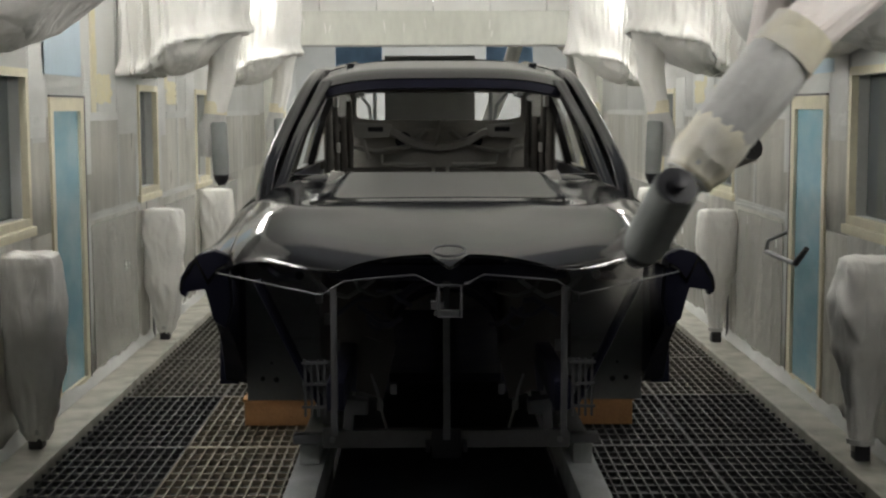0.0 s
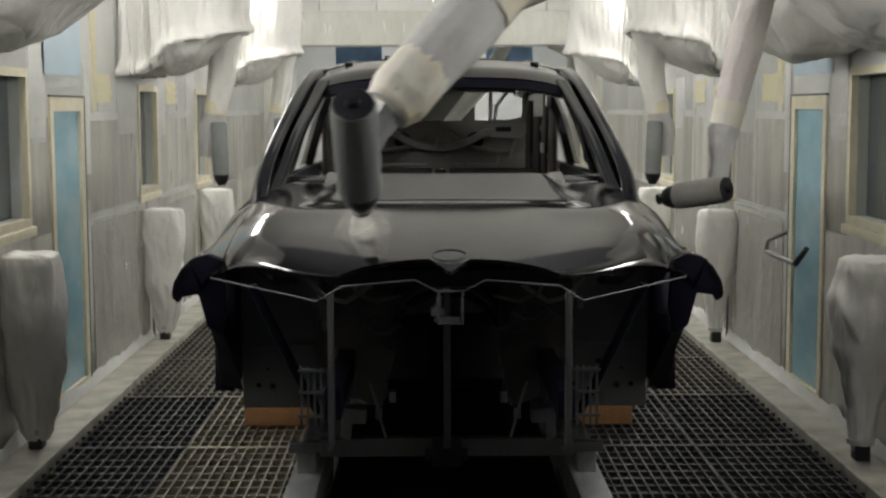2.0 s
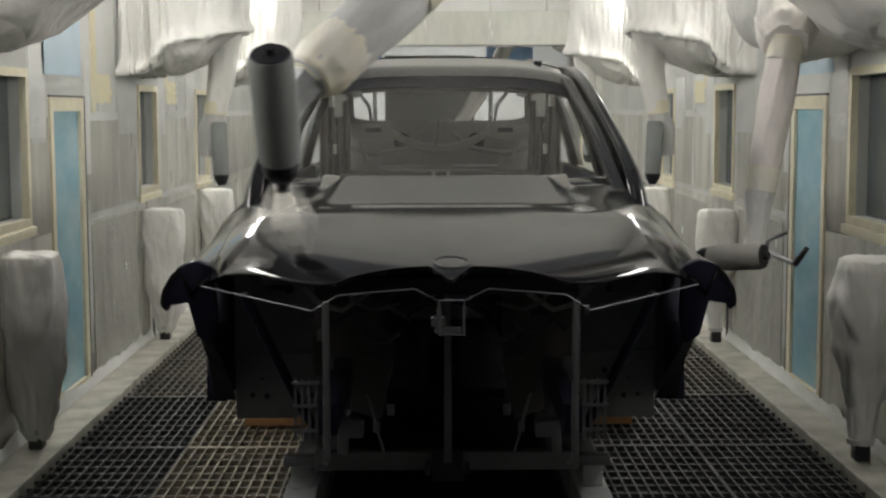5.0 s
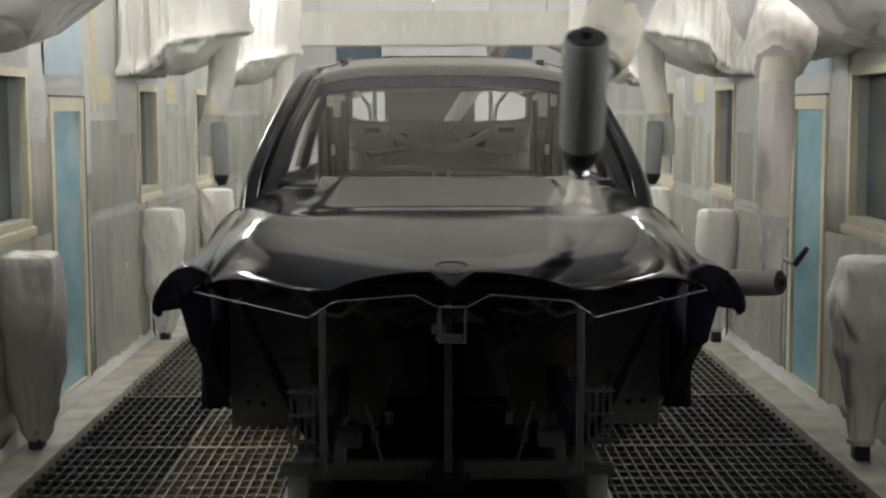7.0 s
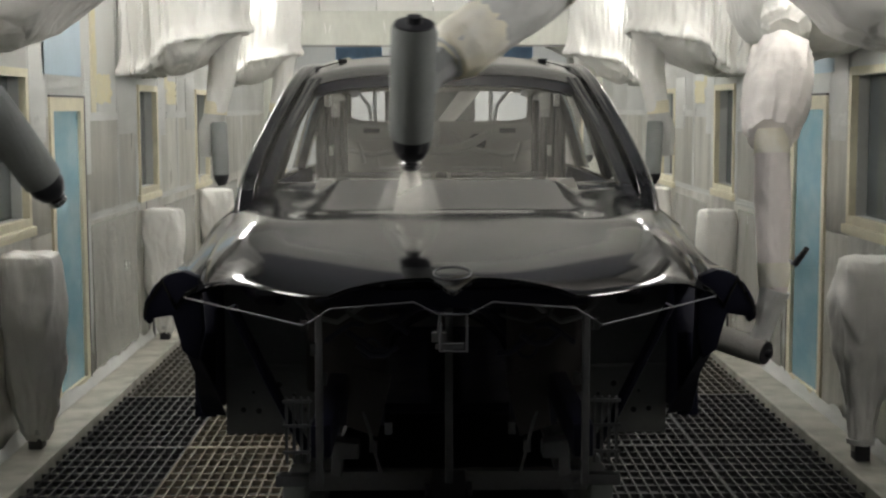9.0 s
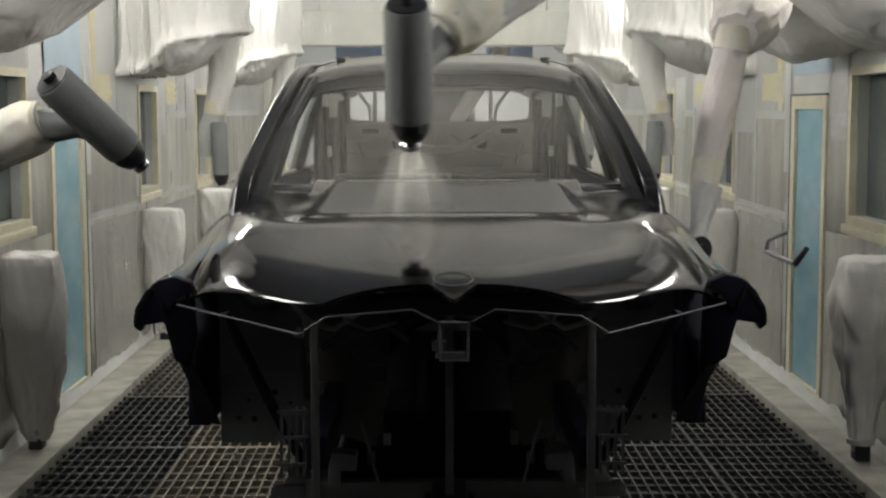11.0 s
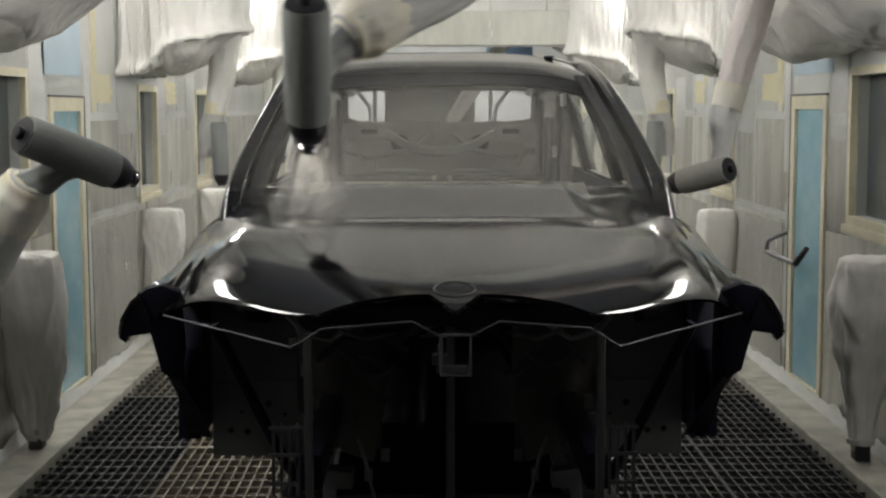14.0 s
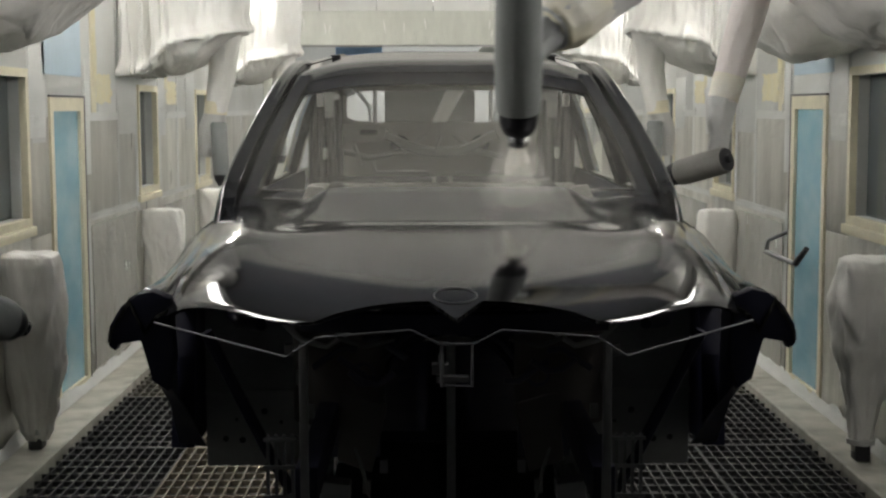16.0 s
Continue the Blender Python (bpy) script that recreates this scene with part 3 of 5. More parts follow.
def lamps():
    """Strip lamps along both upper corners."""
    d = thing("strip_lamp", "white strip lamp in the upper wall corner", "lamp", group="strip lamps")
    part("housing", box(-0.05, -0.62, -0.17, 0.0, 0.62, 0.17, 0.01), M_RAIL, d)
    part("diffuser", box(0.0, -0.58, -0.14, 0.02, 0.58, 0.14, 0.008), M_LAMP, d)
    first = True
    for s in (-1, 1):
        for y in (3.8, 5.6, 7.4, 9.2, 11.0, 12.8, 14.6, 16.4, 18.2):
            m = pose(MID + s * (WALL - 0.16), y, 3.35, 0, 35, 0 if s < 0 else 180)
            if first:
                d.matrix_basis = m
                first = False
            else:
                copy_thing(d, m)


def conveyor():
    c = thing("conveyor", "grey conveyor rails with a dark cover between them", "conveyor")
    for s in (-1, 1):
        part("rail", box(MID + s * 0.56 - 0.062, 2.2, 0.36, MID + s * 0.56 + 0.062, 19.5, 0.5, 0.008), M_RAIL, c, "grey painted conveyor rail")
        part("rail_lip", box(MID + s * 0.62 - 0.006, 2.2, 0.25, MID + s * 0.62 + 0.006, 19.5, 0.36), M_RAIL, c)
    part("cover", box(MID - 0.49, 2.2, 0.30, MID + 0.49, 19.5, 0.34, 0.004), M_TRAY, c, "dark cover plate between the rails")
    for y in (3.2, 6.1, 9, 12, 15, 18):
        for s in (-1, 1):
            part("leg", box(MID + s * 0.55 - 0.05, y - 0.05, -0.7, MID + s * 0.55 + 0.05, y + 0.05, 0.36), M_SKID, c)
    for x in (-0.9, 1.0):
        b = thing("rusty_box", "orange-brown rusty steel box beside the conveyor", "box", pose(MID + x - 0.06, 8.5, 0.0), group="rusty boxes")
        part("body", box(-0.25, -0.1, 0.0, 0.25, 0.15, 0.15, 0.008), M_RUST, b)
        part("lid", box(-0.26, -0.11, 0.151, 0.26, 0.16, 0.17, 0.004), M_RUST, b)


# ---- the car ----
def edge_y(x):
    return 0.02 + 0.75 * x * x


def hood_z(x, y):
    """The hood's arch: climbing from the nose to a cross crease, then kicking up to its rear edge."""
    line = 0.88
    u = max(0.0, min(1.0, min(y, line) / 1.35))
    flat = 0.032
    rear = max(0.0, y - line - flat)
    kick = 0.215 * (rear - 0.045 * (1 - math.exp(-rear / 0.045))) + 0.014 * min(flat, max(0.0, y - line))
    plain = 1.472 + 0.187 * max(0.0, min(1.0, y / 1.35)) ** 0.86
    mid = 1 - soft_step(abs(x), 0.38, 0.50)
    arch = 1.472 + 0.187 * u ** 0.86 + kick
    return arch * mid + plain * (1 - mid) - 0.09 * (abs(x) / 0.8) ** 9.0


def hood_top(x, y):
    """The hood's skin: a raised middle between two creases, dipping towards its front edge."""
    a = abs(x)
    k = max(0.0, min(1.0, (a - 0.08) / 0.42))
    low = 0.034 + 0.05 * k * k * (3 - 2 * k)
    back = soft_step(y, 0.45, 1.1)
    valley = -0.013 * soft_step(a, 0.34, 0.56) * back
    swell = 0.016 * math.exp(-((a - 0.62) / 0.10) ** 2) * soft_step(y, 0.35, 0.9)
    hollow = -0.003 * math.exp(-((a - 0.50) / 0.10) ** 2 - ((y - 1.18) / 0.13) ** 2)
    cheek = 0.010 * math.exp(-((a - 0.50) / 0.13) ** 2 - ((y - 0.74) / 0.12) ** 2)
    return hood_z(x, y) + valley + swell + hollow + cheek - low * math.exp(-(y - edge_y(x)) / 0.2)


def hood():
    rows = []
    n = 96
    for j in range(111):
        v = j / 110
        row = []
        for i in range(n + 1):
            x = -0.79 + 1.58 * i / n
            y0 = edge_y(x)
            a = abs(x)
            cut = max(0.0, min(1.0, (a - 0.005) / 0.06)) * max(0.0, min(1.0, (0.41 - a) / 0.10))
            y0 += (max(y0, 0.118) - y0) * cut
            y = y0 + (1.36 - y0) * v ** 1.2
            xx = x * (1 - 0.045 * v)
            hem = 0.004 * math.exp(-(y - y0) / 0.006) * max(0.0, min(1.0, (a - 0.3) / 0.1))
            row.append((xx, y, hood_top(xx, y) - hem))
        rows.append(row)
    return skin(rows, 0.012)


def fender(s):
    rows = []
    for j in range(15):
        v = j / 14
        y = 0.53 + 0.97 * v
        xe = 0.795 - 0.04 * v
        ze = hood_top(xe, y) - 0.004
        low = 1.30 - 0.02 * math.sin(math.pi * min(1, v * 1.1))
        flare = 0.012 * (1 - v)
        pts = [(xe, ze), (xe + 0.035, ze - 0.018), (0.862, ze - 0.06 + 0.0), (0.905, 1.425), (0.938, 1.37), (0.952 + flare, 1.33), (0.955 + flare, low)]
        rows.append([(s * x, y + 0.05 * (x - xe) * (1 - v), z) for x, z in pts])
    return skin(rows, 0.01)


def car():
    c = thing("car_body", "unpainted-front dark grey car body on a skid being sprayed", "car")
    part("hood", hood(), M_PAINT, c, "glossy wet grey hood", 50)
    ring = [(0.054 * math.cos(w), 0.15 + 0.05 * math.sin(w)) for w in [2 * math.pi * k / 40 for k in range(41)]]
    part("badge_ring", tube([(x, y, hood_top(x, y) + 0.001) for x, y in ring], [0.0026] * 41, 8, caps=False), M_WIRE, c, "round empty badge recess")
    for s in (-1, 1):
        part("fender", fender(s), M_PAINT, c, "glossy grey fender", 50)
        out = [(0.79, 1.425), (0.84, 1.445), (0.885, 1.435), (0.93, 1.40), (0.962, 1.345), (0.966, 1.29), (0.945, 1.275), (0.94, 1.295), (0.875, 1.305), (0.86, 1.25),
               (0.845, 1.19), (0.80, 1.16), (0.78, 1.25)]
        part("fender_flange", prism([(s * x, z) for x, z in out], "y", 0.54, 0.60, bevel=0.006), M_DARK, c, "black fender front flange")
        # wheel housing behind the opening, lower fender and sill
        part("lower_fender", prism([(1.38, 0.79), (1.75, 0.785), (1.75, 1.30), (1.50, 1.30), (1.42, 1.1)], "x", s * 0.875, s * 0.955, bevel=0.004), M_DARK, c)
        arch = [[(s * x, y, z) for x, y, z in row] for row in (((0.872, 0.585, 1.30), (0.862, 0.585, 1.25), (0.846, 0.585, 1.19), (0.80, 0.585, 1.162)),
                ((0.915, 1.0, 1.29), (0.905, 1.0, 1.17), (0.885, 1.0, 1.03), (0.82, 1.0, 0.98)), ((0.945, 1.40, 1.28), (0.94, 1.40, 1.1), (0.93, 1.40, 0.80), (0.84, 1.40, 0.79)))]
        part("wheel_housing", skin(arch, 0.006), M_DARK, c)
        part("side_plate", plate(s), M_PLATE, c, "primed plate with small holes")
        for x, z, q in ((0.80, 0.77, 0.011), (0.74, 0.765, 0.012), (0.55, 0.77, 0.011), (0.66, 0.87, 0.012), (0.60, 0.83, 0.007), (0.76, 0.84, 0.006), (0.50, 0.86, 0.008)):
            part("hole", lathe([(q, 0), (q, 0.004), (q * 0.5, 0.005)], 12), M_BLACK, c, "", 40, pose(s * x, 1.599, z, 90))
        part("strut_dome", lathe([(0.15, -0.35), (0.15, -0.05), (0.13, 0.03), (0.08, 0.06), (0.02, 0.065)], 24), M_BROWN, c, "", 40, pose(s * 0.36, 1.15, 1.30))
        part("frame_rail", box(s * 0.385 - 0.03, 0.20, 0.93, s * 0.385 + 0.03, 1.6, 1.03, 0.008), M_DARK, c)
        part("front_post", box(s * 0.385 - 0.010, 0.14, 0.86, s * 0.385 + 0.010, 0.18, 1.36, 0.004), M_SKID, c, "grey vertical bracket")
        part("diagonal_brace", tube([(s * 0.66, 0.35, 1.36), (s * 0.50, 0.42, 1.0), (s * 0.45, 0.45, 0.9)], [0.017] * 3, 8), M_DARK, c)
        for k in range(4):
            part("cage_bar", box(s * (0.43 + 0.022 * k) - 0.004, 0.3, 0.89, s * (0.43 + 0.022 * k) + 0.004, 0.315, 1.09), M_SKID, c)
        for z in (0.92, 1.0, 1.075):
            part("cage_bar", box(s * 0.462 - 0.045, 0.3 - 0.006, z, s * 0.462 + 0.045, 0.3, z + 0.01), M_SKID, c)
        part("foot_bracket", prism([(s * 0.29, 0.90), (s * 0.37, 0.91), (s * 0.38, 0.80), (s * 0.345, 0.79), (s * 0.34, 0.85), (s * 0.29, 0.85)], "y", 0.5, 0.58, bevel=0.006), M_SKID, c)
        part("spring_arch", tube([(s * (0.12 + 0.33 * math.sin(a)), 1.2, 1.02 + 0.28 * math.cos(a)) for a in [k * 0.16 for k in range(11)]], [0.02] * 11, 8), M_ECOAT, c)
        for k, (z, l) in enumerate(((1.24, 0.1), (1.12, 0.07), (1.3, 0.06))):
            part("bracket", box(s * (0.3 + 0.05 * k) - l, 1.18, z, s * (0.3 + 0.05 * k) + l, 1.23, z + 0.03, 0.006), M_ECOAT, c)
        part("bay_pipe", tube([(s * 0.54, 0.9, 1.33), (s * 0.46, 0.88, 1.25), (s * 0.38, 0.86, 1.23), (s * 0.30, 0.87, 1.28), (s * 0.22, 0.9, 1.35)], [0.009] * 5, 10, rings=20), M_PLATE, c, "thin bent pipe")
        part("bay_pipe", tube([(s * 0.36, 0.7, 1.36), (s * 0.33, 0.72, 1.28), (s * 0.26, 0.74, 1.25), (s * 0.17, 0.76, 1.27)], [0.007] * 4, 10, rings=16), M_SKID, c)
        part("bay_ring", tube([(s * 0.27 + 0.034 * math.cos(w), 0.93, 1.13 + 0.034 * math.sin(w)) for w in [2 * math.pi * k / 20 for k in range(21)]], [0.006] * 21, 8, caps=False), M_ECOAT, c)
        part("bay_panel", prism([(s * 0.20, 1.02), (s * 0.34, 1.06), (s * 0.36, 0.84), (s * 0.25, 0.80)], "y", 1.0, 1.02, bevel=0.006), M_BROWN, c, "brown-grey primed bracket plate")
        part("headlamp_rod", tube([(s * 0.80, 0.36, 1.385), (s * 0.415, 0.02, 1.352), (s * 0.34, 0.01, 1.40), (s * 0.11, 0.0, 1.42), (s * 0.042, 0.0, 1.385)], [0.0026] * 5, 8), M_WIRE, c, "thin bright edge rod")
    rb = random.Random(4)
    for s in (-1, 1):
        for k in range(5):
            x0, z0 = rb.uniform(0.12, 0.34), rb.uniform(1.14, 1.36)
            pts = [(s * (x0 + 0.045 * q), 0.78 + 0.03 * k, z0 - 0.035 * math.sin(q * 1.1 + k)) for q in range(4)]
            part("bay_hose", tube(pts, [0.010] * 4, 10, rings=14), M_ECOAT, c, "dark hose in the empty engine bay")
        for x, z in ((0.20, 0.92), (0.25, 0.86), (0.44, 1.18), (0.47, 1.26), (0.41, 1.08)):
            part("bay_clip", box(s * x - 0.012, 0.62, z - 0.02, s * x + 0.012, 0.65, z + 0.02, 0.004), M_SKID, c)
        part("bay_cable", tube([(s * 0.28, 0.6, 0.98), (s * 0.26, 0.6, 0.92), (s * 0.245, 0.6, 0.85), (s * 0.225, 0.6, 0.78)], [0.004, 0.006, 0.004, 0.005], 8, rings=12), M_SKID, c, "thin loose cable")
        part("wing_brace", tube([(s * 0.52, 0.40, 1.37), (s * 0.62, 0.7, 1.33), (s * 0.74, 1.1, 1.34)], [0.016] * 3, 10), M_DARK, c)
    part("latch_bracket", tube([(-0.037, 0, 1.385), (0.037, 0, 1.385), (0.037, 0, 1.283), (-0.037, 0, 1.283), (-0.037, 0, 1.385)], [0.0045] * 5, 8, caps=False), M_WIRE, c, "bright square latch bracket")
    part("latch", bars([(-0.06, 0.05, 1.30, -0.02, 0.09, 1.325), (-0.05, 0.05, 1.28, 0.03, 0.08, 1.295), (-0.045, 0.05, 1.325, -0.03, 0.07, 1.35)]), M_SKID, c)
    part("grille_panel", skin([[(-0.4 + 0.8 * i / 16, 0.16 + 0.4 * (0.8 * i / 16 - 0.4) ** 2 + 0.03 * w, 1.44 - 0.03 * w) for i in range(17)] for w in (0, 1, 2)], 0.01), M_DARK, c)
    part("centre_strut", box(-0.014, 0.9, 0.66, 0.014, 0.93, 1.3, 0.003), M_SKID, c)
    # bulkhead with its tunnel arch
    out = [(-0.42, 1.6), (-0.42, 0.75), (-0.24, 0.75)] + [(0.24 * -math.cos(a), 0.98 + 0.24 * math.sin(a)) for a in [k * math.pi / 10 for k in range(11)]] + [(0.24, 0.75), (0.42, 0.75), (0.42, 1.6)]
    part("bulkhead", prism(out, "y", 1.40, 1.44), M_ECOAT, c, "dark primed bulkhead")
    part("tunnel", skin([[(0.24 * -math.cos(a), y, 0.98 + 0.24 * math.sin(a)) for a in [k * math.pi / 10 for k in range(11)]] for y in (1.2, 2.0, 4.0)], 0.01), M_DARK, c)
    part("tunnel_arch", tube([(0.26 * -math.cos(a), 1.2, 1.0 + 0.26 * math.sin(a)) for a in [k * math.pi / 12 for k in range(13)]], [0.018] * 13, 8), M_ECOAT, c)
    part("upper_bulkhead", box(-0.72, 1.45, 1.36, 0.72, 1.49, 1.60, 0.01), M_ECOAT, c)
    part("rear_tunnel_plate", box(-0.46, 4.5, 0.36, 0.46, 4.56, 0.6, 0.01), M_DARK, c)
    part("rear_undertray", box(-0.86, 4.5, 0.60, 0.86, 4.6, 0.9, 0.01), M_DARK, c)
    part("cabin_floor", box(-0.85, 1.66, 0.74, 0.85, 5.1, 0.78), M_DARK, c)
    # cowl and dashboard beam
    part("cowl", skin([[(-0.76 + 1.52 * i / 12, y - 0.10 * abs(-0.76 + 1.52 * i / 12) ** 2 * 0 + 0.10 * ((i - 6) / 6) ** 2, z) for i in range(13)] for y, z in ((1.36, 1.625), (1.40, 1.615), (1.46, 1.65), (1.50, 1.668), (1.515, 1.670), (1.56, 1.655))], 0.012), M_PAINT, c)
    part("dash_beam", tube([(-0.78, 1.75, 1.42), (0.78, 1.75, 1.42)], [0.04, 0.04], 12), M_CABIN, c)
    for s in (-1, 1):
        part("hood_hinge", prism([(s * 0.40, 1.64), (s * 0.50, 1.64), (s * 0.48, 1.69), (s * 0.43, 1.685)], "y", 1.44, 1.47, bevel=0.004), M_PALE, c, "pale hood hinge")
    # sides
    for s in (-1, 1):
        rows = []
        for y, wx in ((1.49, 0.955), (1.75, 0.96), (2.2, 0.965), (3.0, 0.97), (4.0, 0.965), (4.7, 0.93), (5.05, 0.86)):
            k = max(0.0, min(1.0, (y - 1.5) / 0.6))
            top = [((wx - 0.05) * (1 - k) + (wx - 0.02) * k, 1.420 * (1 - k) + 1.44 * k), (0.862 * (1 - k) + (wx - 0.07) * k, 1.532 * (1 - k) + 1.54 * k),
                   (0.80 * (1 - k) + (wx - 0.13) * k, 1.575 * (1 - k) + 1.61 * k), (0.755 * (1 - k) + (wx - 0.19) * k, 1.60 * (1 - k) + 1.625 * k)]
            rows.append([(s * (wx - 0.05), y, 0.775), (s * (wx - 0.01), y, 0.83), (s * wx, y, 1.1), (s * wx, y, 1.33)] + [(s * x, y, z) for x, z in top])
        part("side_panel", skin(rows, 0.012), M_PAINT, c, "glossy grey car side")
        rows = [[(s * 0.80, y, 0.78), (s * 0.84, y, 1.2), (s * 0.80, y, 1.6)] for y in (1.7, 3, 4.9)]
        part("inner_side", skin(rows, 0.01), M_ECOAT, c)
        part("front_pillar", rail(s, [(0.752, 1.30, 1.54), (0.75, 1.42, 1.645), (0.737, 1.56, 1.73), (0.71, 1.79, 1.84), (0.667, 2.06, 1.972), (0.637, 2.3, 2.062), (0.626, 2.6, 2.112), (0.622, 3.0, 2.132), (0.62, 3.8, 2.14), (0.60, 4.9, 2.07)], 0.036, 0.045), M_PAINT, c, "glossy grey pillar running into the roof rail", 80)
        part("front_pillar_flange", rail(s, [(0.70, 1.36, 1.60), (0.65, 1.79, 1.828), (0.605, 2.06, 1.960), (0.565, 2.26, 2.06)], 0.038, 0.032), M_PAINT, c, "", 80)
        part("window_channel", rail(s, [(0.73, 1.62, 1.66), (0.70, 1.95, 1.83), (0.655, 2.22, 1.965), (0.62, 2.5, 2.05), (0.60, 2.9, 2.08)], 0.014, 0.018), M_DARK, c, "", 80)
        part("centre_pillar", pillar(s, [(0.80, 2.78, 1.62), (0.72, 2.85, 1.88), (0.62, 2.92, 2.11)], 0.07, 0.24), M_PAINT, c)
        part("rear_pillar", pillar(s, [(0.79, 3.95, 1.62), (0.71, 3.95, 1.9), (0.615, 3.92, 2.12)], 0.07, 0.2), M_PAINT, c)
        rows = [[(s * x, y, z) for z in (0.8, 1.3, 1.75, 1.95, 2.1)] for x, y in ((0.70, 3.98), (0.66, 4.3), (0.61, 4.7), (0.585, 4.93))]
        part("inner_quarter", skin(rows, 0.012), M_INNER, c, "dark glossy inner quarter panel")
        for y, w, h0, h1 in ((4.02, 0.030, 0.9, 1.98), (4.22, 0.022, 1.2, 2.05), (4.46, 0.034, 1.0, 1.9), (4.72, 0.02, 1.3, 2.0)):
            xq = 0.70 - 0.115 * (y - 3.98) / 0.95 - 0.02
            part("inner_rib", tube([(s * xq, y, h0), (s * (xq - 0.012), y + 0.03, (h0 + h1) / 2), (s * (xq - 0.004), y + 0.02, h1)], [w, w * 0.8, w * 0.6], 12, rings=10), M_INNER, c, "", 60)
        for y, z, q in ((4.12, 1.66, 0.035), (4.34, 1.83, 0.028), (4.58, 1.62, 0.04), (4.30, 1.52, 0.03)):
            part("inner_boss", lathe([(q, 0), (q, 0.012), (q * 0.7, 0.02), (q * 0.6, 0.012), (q * 0.2, 0.010)], 18), M_INNER, c, "", 50, pose(s * (0.685 - 0.115 * (y - 3.98) / 0.95), y, z, 0, -s * 90))
        part("belt_clip", box(s * 0.63 - 0.01, 4.2, 1.68, s * 0.63 + 0.01, 4.28, 1.74, 0.006), M_PALE, c)
        for y, z in ((2.2, 1.35), (3.3, 1.3)):
            part("inner_bracket", box(s * 0.72 - 0.05, y, z, s * 0.72 + 0.05, y + 0.3, z + 0.18, 0.02), M_CABIN, c)
    # roof: front plate, side strips and tail round an open sunroof
    def roof_z(x, y):
        u = (y - 2.30) / 2.2
        return -0.036 * (max(0.0, 2.30 - y) / 0.13) ** 1.6 - 0.12 * (max(0, y - 3.9) / 1.08) ** 1.5 + 2.145 + 0.10 * math.sin(min(1, u * 1.25) * math.pi * 0.62) - 0.075 * (abs(x) / 0.64) ** 4.0
    part("roof_front", skin([[(x, y + 0.05 * (x / 0.63) ** 2, roof_z(x, y)) for x in [-0.64 + 1.28 * i / 28 for i in range(29)]] for y in [2.17 + 0.61 * k / 14 for k in range(15)]], 0.014), M_PAINT, c, "glossy grey roof front")
    part("roof_tail", skin([[(x, y, roof_z(x, y)) for x in [-0.62 + 1.24 * i / 16 for i in range(17)]] for y in (3.9, 4.2, 4.5, 4.8, 4.98)], 0.014), M_PAINT, c)
    for s in (-1, 1):
        part("roof_side", skin([[(s * x, y, roof_z(x, y)) for x in (0.48, 0.54, 0.59, 0.64)] for y in (2.78, 3.1, 3.5, 3.9)], 0.014), M_PAINT, c)
        part("roof_clip", box(s * 0.47 - 0.02, 2.74, roof_z(0.47, 2.76) + 0.002, s * 0.47 + 0.02, 2.86, roof_z(0.47, 2.76) + 0.010, 0.003), M_DARK, c)
    part("sunroof_frame", skin([[(x, y, roof_z(x, 2.8) + z) for x in [-0.47 + 0.94 * i / 12 for i in range(13)]] for y, z in ((2.77, -0.016), (2.80, -0.004), (2.84, -0.004))], 0.01), M_DARK, c, "black sunroof frame edge")
    part("header", skin([[(x, y + 0.05 * (x / 0.6) ** 2, roof_z(x, 2.17) + z) for x in [-0.60 + 1.2 * i / 12 for i in range(13)]] for y, z in ((2.172, -0.010), (2.165, -0.036), (2.20, -0.042), (2.30, -0.036))], 0.012), M_DARK, c, "dark windscreen flange")
    # tail: frame of the rear window and panels below
    ring_in, ring_out = [], []
    for k in range(49):
        w = 2 * math.pi * k / 48
        cw, sw = math.cos(w), math.sin(w)
        e = (abs(cw) ** 7 + abs(sw) ** 7) ** (-1 / 7)
        q = 1 / max(abs(cw), abs(sw))
        ring_in.append((0.565 * cw * e, 4.94, 1.965 + 0.105 * sw * e))
        ring_out.append((0.72 * cw * q, 4.94, 1.965 + 0.145 * sw * q))
    part("tail_frame", skin([ring_out, ring_in, [(x, 4.99, z) for x, y, z in ring_in]], 0.012), M_CABIN, c, "rounded rear window frame")
    part("tail_panel", box(-0.78, 4.97, 0.8, 0.78, 5.01, 1.83, 0.01), M_CABIN, c, "grey inner tailgate")
    part("tail_bow", skin([[(x, y, 1.825 - 0.10 * max(0, 1 - (abs(x) / 0.30) ** 2.2) - dz) for x in [-0.32 + 0.64 * i / 20 for i in range(21)]] for y, dz in ((4.88, 0.0), (4.84, 0.01), (4.84, 0.05), (4.86, 0.06))], 0.008), M_PALE, c, "pale bow-shaped bracket")
    part("tail_latch", tube([(-0.03, 4.83, 1.70), (0.0, 4.82, 1.78), (0.0, 4.82, 1.88)], [0.012, 0.01, 0.006], 8), M_PALE, c)
    for s in (-1, 1):
        part("tail_bracket", prism([(s * 0.31, 1.845), (s * 0.57, 1.86), (s * 0.575, 1.79), (s * 0.54, 1.755), (s * 0.34, 1.765)], "y", 4.80, 4.86, bevel=0.006), M_PALE, c, "pale bracket")
        part("slot", box(s * 0.42 - 0.05, 4.794, 1.80, s * 0.42 + 0.05, 4.799, 1.83), M_BLACK, c)
        part("tail_rod", tube([(s * 0.50, 4.8, 1.74), (s * 0.46, 4.75, 1.62)], [0.012] * 2, 8), M_PALE, c)
        part("cross_bracket", tube([(s * 0.08, 4.4, 1.60), (s * 0.36, 4.4, 1.60), (s * 0.37, 4.4, 1.66)], [0.010] * 3, 8), M_PALE, c)
